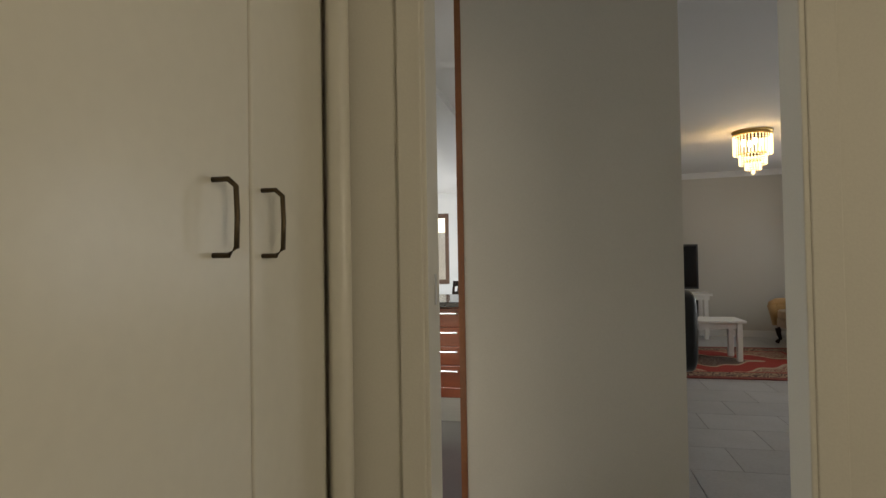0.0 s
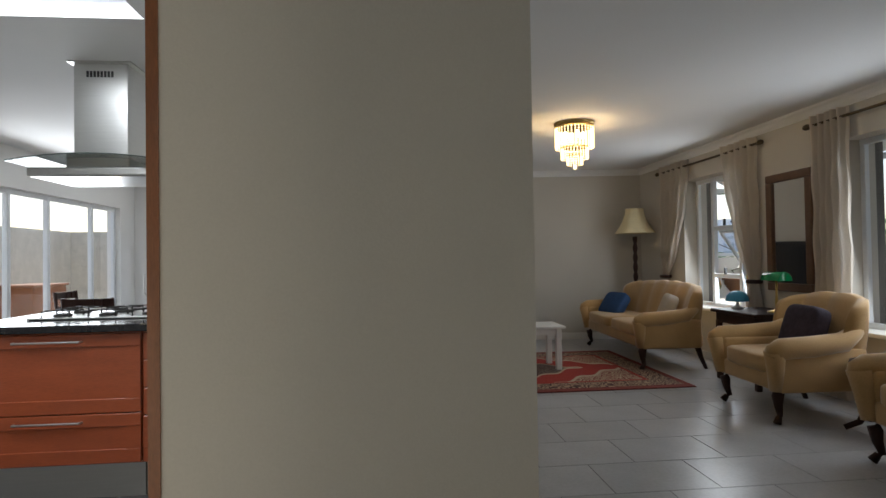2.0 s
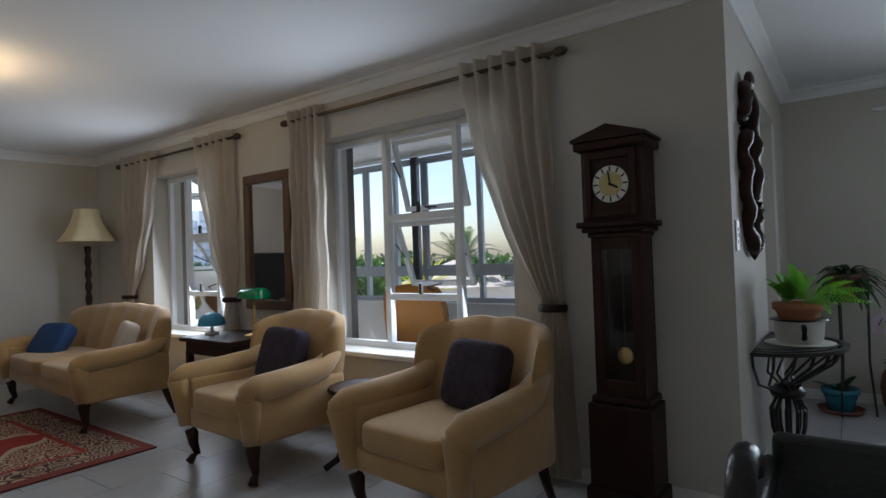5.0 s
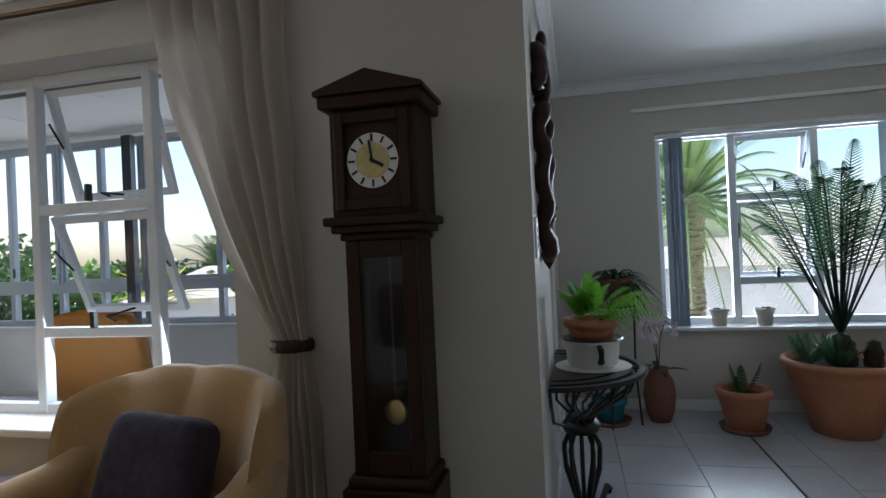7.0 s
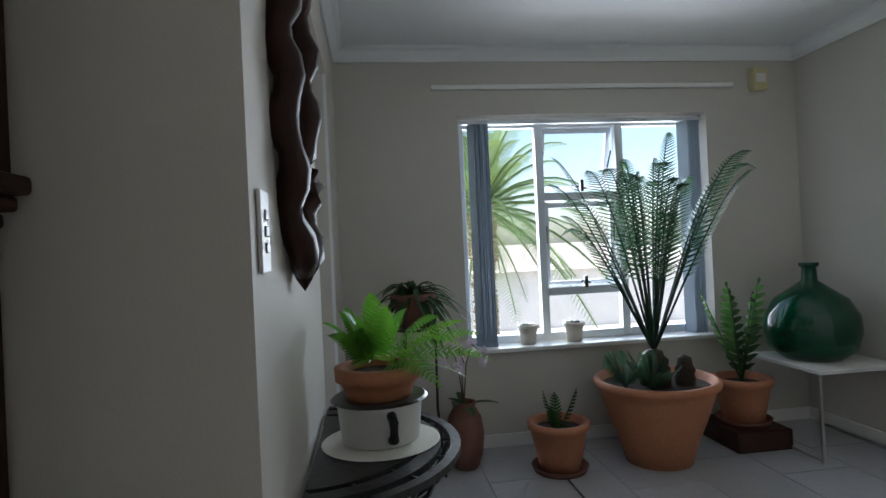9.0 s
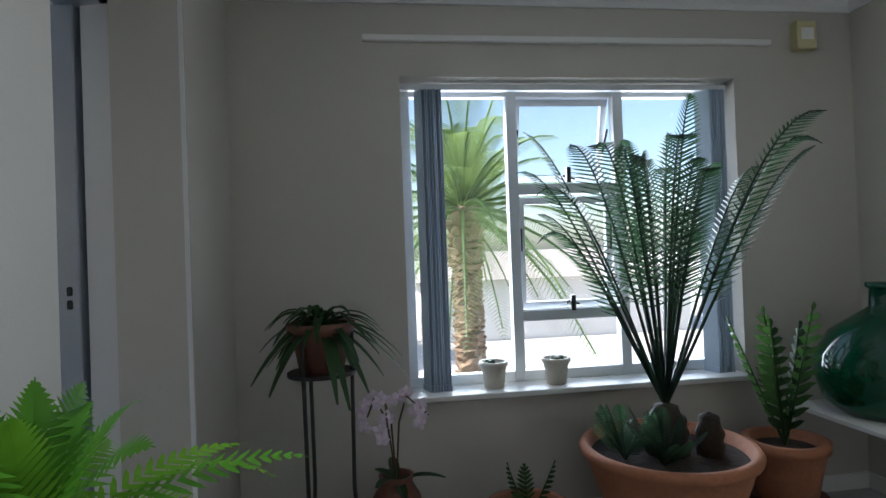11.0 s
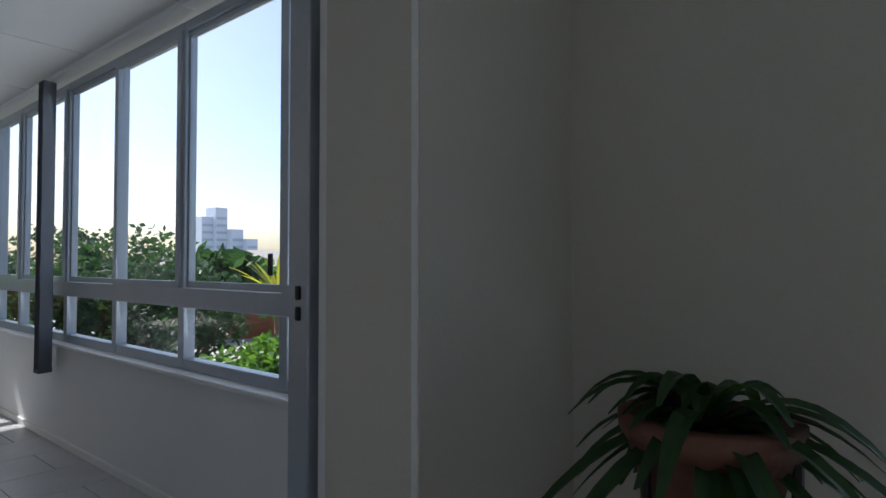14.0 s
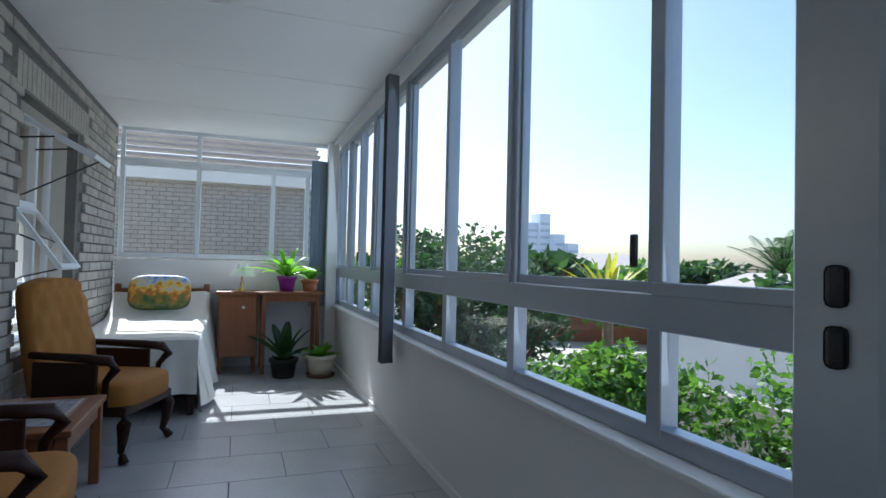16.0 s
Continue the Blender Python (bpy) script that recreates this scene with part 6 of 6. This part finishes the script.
def palm(at, height, r, crown, count, label, seed, mt=PALMLEAF):
    p = thing("palm_tree", at, label, "tree", "palms")
    prof, z = [], 0.0
    while z < height:
        prof += [(r * (1.0 + 0.25 * (z / height > 0.8)), z), (r * (1.14 + 0.3 * (z / height > 0.8)), z + 0.07), (r * 0.98, z + 0.075)]
        z += 0.1
    bm = lathe(prof, 14)
    rnd = random.Random(seed)
    for v in bm.verts:
        v.co += Vector((rnd.uniform(-1, 1), rnd.uniform(-1, 1), rnd.uniform(-1, 1))) * 0.035
    part("trunk", bm, BARK, p, "scaly brown trunk")
    fs = []
    ribs = bmesh.new()
    for k in range(count):
        el = 1.45 - 1.9 * (k / count) ** 1.2
        rib = frond(fs, Vector((0, 0, height)), k * 2.399, crown * rnd.uniform(0.85, 1.1), el, 0.3 + 0.3 * rnd.random(), crown * 0.14, 52, crown * 0.0022, 0.3, 0.1)
        tube(rib[::8], [0.03 * (1 - i / 9) for i in range(len(rib[::8]))], 5, ribs)
    cr = quads("crown", fs, mt, p)
    part("ribs", ribs, mt, cr)
    return p


palm((12.4, 2.25, GZ), 4.35, 0.17, 2.6, 56, "tall date palm outside the plant room window", 3)
palm((15.5, 1.6, GZ), 4.3, 0.2, 2.7, 40, "date palm standing behind another palm", 5)
palm((27.0, 21.0, GZ), 3.4, 0.35, 3.4, 50, "dark bushy palm over the far gardens", 9, LEAFDARK)


def tree(at, trunk_h, rx, rz, count, leaf, label, seed, size=0.09):
    t = thing("tree", at, label, "tree", "garden trees")
    rnd = random.Random(seed)
    bm = tube([(0, 0, 0), (0.05, 0.03, trunk_h * 0.5), (0.0, 0.1, trunk_h)], [0.12, 0.09, 0.07], 8)
    for k in range(5):
        a = k * 1.257 + rnd.random()
        tube([(0, 0.05, trunk_h * 0.7), (rx * 0.35 * math.cos(a), rx * 0.35 * math.sin(a), trunk_h + rz * 0.3), (rx * 0.7 * math.cos(a), rx * 0.7 * math.sin(a), trunk_h + rz * 0.8)], [0.06, 0.04, 0.02], 6, bm)
    part("trunk", bm, STEM, t)
    lumps = [(Vector((rnd.uniform(-0.7, 0.7) * rx, rnd.uniform(-0.7, 0.7) * rx, trunk_h + rz * rnd.uniform(0.2, 1.5))), rnd.uniform(0.25, 0.5)) for _ in range(16)]
    fs = []
    for i in range(count):
        c, rr = lumps[i % 16]
        d = Vector((rnd.gauss(0, 1), rnd.gauss(0, 1), rnd.gauss(0, 1))).normalized() * rr * rx * rnd.uniform(0.6, 1.05)
        p = c + Vector((d.x, d.y, d.z * rz / rx))
        u = Vector((rnd.gauss(0, 1), rnd.gauss(0, 1), rnd.gauss(0, 0.6))).normalized()
        w = u.cross(Vector((rnd.gauss(0, 1), rnd.gauss(0, 1), rnd.gauss(0, 1)))).normalized()
        s = size * rnd.uniform(0.6, 1.3)
        fs.append([p, p + u * s * 0.5 + w * s * 0.3, p + u * s, p + u * s * 0.5 - w * s * 0.3])
    quads("crown", fs, leaf, t)
    return t


tree((9.6, 8.6, GZ), 1.7, 1.2, 0.8, 6500, GARDENLEAF, "dense green shrub tree below the sunroom windows", 1)
tree((10.8, 7.2, GZ), 1.7, 1.1, 0.7, 4200, GARDENLEAF, "round green garden tree near the sunroom", 2)
tree((10.2, 6.0, GZ), 1.1, 0.7, 0.5, 3500, YELLOWLEAF, "yellow-green flowering bush by the fence", 3)
tree((10.5, 13.2, GZ), 1.5, 1.5, 1.5, 9000, LEAFDARK, "dark leafy tree beside the neighbouring house", 4, 0.12)
tree((9.3, 14.2, GZ), 1.9, 1.0, 1.4, 6000, LEAFDARK, "dark leafy tree beside the neighbouring house", 6, 0.12)
tree((11.3, 5.0, GZ), 1.8, 0.9, 0.7, 5000, LEAFDARK, "dark green tree by the garden fence", 5, 0.1)
for k in range(9):
    a = radians(8 + k * 9.5)
    dd = 24 + 5 * math.sin(k * 2.1)
    tree((6.2 + dd * math.sin(a), 4.3 + dd * math.cos(a), GZ), 1.6, 3.2, 1.3, 3200, LEAFDARK if k % 3 else GARDENLEAF, "hedge tree in the far gardens", 20 + k, 0.45)
yb = thing("yucca", (11.6, 11.6, GZ), "spiky yellow-green yucca in the garden", "shrub")
part("trunk", lathe([(0.1, 0), (0.08, 3.2)], 8), BARK, yb)
blade_plant(yb, "leaf", (0, 0, 3.1), 40, 1.1, YELLOWLEAF, 0.04, (0.2, 1.45), 0.25, 44)
blade_plant(yb, "leaf", (0.5, 0.5, 2.9), 30, 1.0, YELLOWLEAF, 0.04, (0.2, 1.45), 0.25, 45)


def house(at, w, d, h, rh, label, wallm, rz):
    o = thing("house", at, label, "house", "far houses", rz)
    part("wall", B(-w / 2, -d / 2, 0, w / 2, d / 2, h), wallm, o)
    bm = bmesh.new()
    e = 0.5
    v = [bm.verts.new(p) for p in ((-w / 2 - e, -d / 2 - e, h), (w / 2 + e, -d / 2 - e, h), (w / 2 + e, d / 2 + e, h), (-w / 2 - e, d / 2 + e, h), (-w / 4, 0, h + rh), (w / 4, 0, h + rh))]
    for q in ((0, 1, 5, 4), (1, 2, 5), (2, 3, 4, 5), (3, 0, 4), (3, 2, 1, 0)):
        bm.faces.new([v[i] for i in q])
    part("roof", bm, ROOF, o)
    for sx in (-0.25, 0.2):
        wn = part("window", B(w * sx - 0.7, -d / 2 - 0.03, 1.0, w * sx + 0.7, -d / 2, 2.2), TVBLACK, o)
        part("frame", B(w * sx - 0.75, -d / 2 - 0.05, 0.95, w * sx + 0.75, -d / 2 - 0.03, 1.0), PLASTER, wn)
    return o


house((24, 31, GZ), 9, 7, 2.6, 1.3, "low house with a grey hipped roof and red brick gable", REDBRICK, 150)
house((34, 44, GZ), 12, 8, 3.2, 1.6, "house with a brown hipped roof", PLASTER, 140)
house((22, 16, GZ), 7, 6, 2.6, 1.0, "white house with a grey tiled roof", PLASTER, 120)
house((32, -4.5, GZ), 12, 8, 2.6, 1.2, "pale house with a tiled roof across the road", PLASTER, 90)
house((36, 8.5, GZ), 12, 8, 2.8, 1.4, "white house across the road", PLASTER, 90)
for k, (x, y, h) in enumerate(((128, 228, 20), (133, 226, 24), (138, 222, 15), (143, 219, 11))):
    tw2 = thing("tower_block", (x, y, GZ), "hazy white tower block on the horizon", "building", "far towers")
    part("body", B(-2.6, -4, 0, 2.6, 4, h + 3), FAR, tw2)
    for z0 in range(4, int(h), 3):
        part("window_band", B(-2.3, -4.06, z0, 2.3, -4.0, z0 + 1.1), BLIND, tw2)
fn = thing("garden_fence", (11.8, 5.8, GZ), "white palisade fence with grey brick piers", "fence")
for k in range(16):
    part("picket", B(-0.03, -0.5 + k * 0.13, 0.15, 0.0, -0.41 + k * 0.13, 1.5, 0.004, 1), PLASTER, fn)
for z0 in (0.35, 1.2):
    part("rail", B(0.0, -0.5, z0, 0.04, 1.6, z0 + 0.07), PLASTER, fn)
for y0 in (-0.9, 1.65):
    part("pier", B(-0.2, y0, 0, 0.2, y0 + 0.38, 1.7, 0.01, 1), BRICK, fn)
struct("garden_wall", B(13.8, 7.6, GZ, 14.0, 16.0, GZ + 1.6), BRICK)
# brown soil under the trees, their shade put into its dark colour
struct("soil_bed", B(8.2, 4.9, GZ, 13.7, 16.2, GZ + 0.03), mat("shaded_garden_soil", (0.06, 0.05, 0.035), 0.95, 0.4, 5, 0.5))
struct("outer_wall_below", B(-3.7, -1.6, GZ, 7.5, 4.5, -0.12), PLASTER)
struct("outer_wall_below_north", B(-3.7, 4.5, GZ, 7.5, 12.6, -0.12), PLASTER)

# ---- tiles and bricks, the smallest pieces last ----


def tile_floor(name, x0, y0, x1, y1, tx, ty, skip=lambda x, y: False):
    base = struct(name, B(x0, y0, -0.11, x1, y1, -0.004), GROUT)
    me_full = {}
    r, y = 0, y0
    while y < y1 - 1e-4:
        ye = min(y + ty, y1)
        x = x0 - (tx / 2 if r % 2 else 0)
        while x < x1 - 1e-4:
            a, b = max(x, x0), min(x + tx, x1)
            if b - a > 0.02 and not skip((a + b) / 2, (y + ye) / 2):
                key = (round(b - a, 3), round(ye - y, 3))
                if key not in me_full:
                    bm = B(0.002, 0.002, -0.004, key[0] - 0.002, key[1] - 0.002, 0.0, 0.0015, 1)
                    me = bpy.data.meshes.new("tile")
                    bm.to_mesh(me)
                    bm.free()
                    me.materials.append(TILE)
                    me_full[key] = me
                o = new("tile", me_full[key])
                o.parent = base
                o.location = (a, y, 0)
            x += tx
        y = ye
        r += 1
    return base


tile_floor("floor", 0.06, 2.99, 7.21, 11.46, 0.6, 0.43, lambda x, y: (x > 4.62 and y > 4.5) or (x < 0.7 and y > 4.4))
tile_floor("floor_plants", 4.3, 1.0, 7.21, 2.98, 0.6, 0.43)
tile_floor("floor_sunroom", 4.98, 4.68, 7.34, 11.3, 0.62, 0.43)
# brick skin of the sunroom's house wall
skin = struct("wall_brick_skin", wall_mesh("y", 4.88, 4.955, 4.66, 11.3, 0, 2.68, [(*W2, 0.6, 2.24), (*W1, 0.6, 2.24)]), MORTAR)
bw, bh, jt = 0.222, 0.073, 0.011
me_b = bpy.data.meshes.new("brick")
bm = B(0, 0, 0, 0.025, bw, bh, 0.003, 1)
bm.to_mesh(me_b)
bm.free()
me_b.materials.append(BRICK)
rest, count = [], 0
rnd = random.Random(2)
for r in range(31):
    z = 0.012 + r * (bh + jt)
    y = 4.68 - (0.117 if r % 2 else 0)
    while y < 11.28:
        e = y + bw
        lint = 2.24 <= z < 2.45
        clear = y >= 4.66 and e <= 11.3 and not any(s - 0.02 < e and y < t + 0.02 and 0.56 < z + bh and z < 2.25 for s, t in (W2, W1))
        if clear and not (lint and any(s - 0.2 < e and y < t + 0.2 for s, t in (W2, W1))):
            x = 4.952 + rnd.uniform(0, 0.006)
            if count < 300 and z > 0.9 and y > 7.2:
                o = new("brick", me_b)
                o.parent = skin
                o.location = (x, y, z)
                count += 1
            else:
                x1 = x + 0.025
                rest += [[(x1, y, z), (x1, e, z), (x1, e, z + bh), (x1, y, z + bh)], [(x, y, z + bh), (x1, y, z + bh), (x1, e, z + bh), (x, e, z + bh)], [(x, y, z), (x1, y, z), (x1, y, z + bh), (x, y, z + bh)], [(x, e, z), (x, e, z + bh), (x1, e, z + bh), (x1, e, z)], [(x, y, z), (x, e, z), (x1, e, z), (x1, y, z)]]
        y += bw + jt
# soldier course over each window
for s, t in (W2, W1):
    y = s - 0.16
    while y < t + 0.14:
        x, x1, e, z, zt2 = 4.953, 4.981, y + bh, 2.245, 2.45
        rest += [[(x1, y, z), (x1, e, z), (x1, e, zt2), (x1, y, zt2)], [(x, y, z), (x1, y, z), (x1, y, zt2), (x, y, zt2)], [(x, e, z), (x, e, zt2), (x1, e, zt2), (x1, e, z)], [(x, y, z), (x, e, z), (x1, e, z), (x1, y, z)]]
        y += bh + jt
quads("brick_courses", rest, BRICK, skin, "stuff")
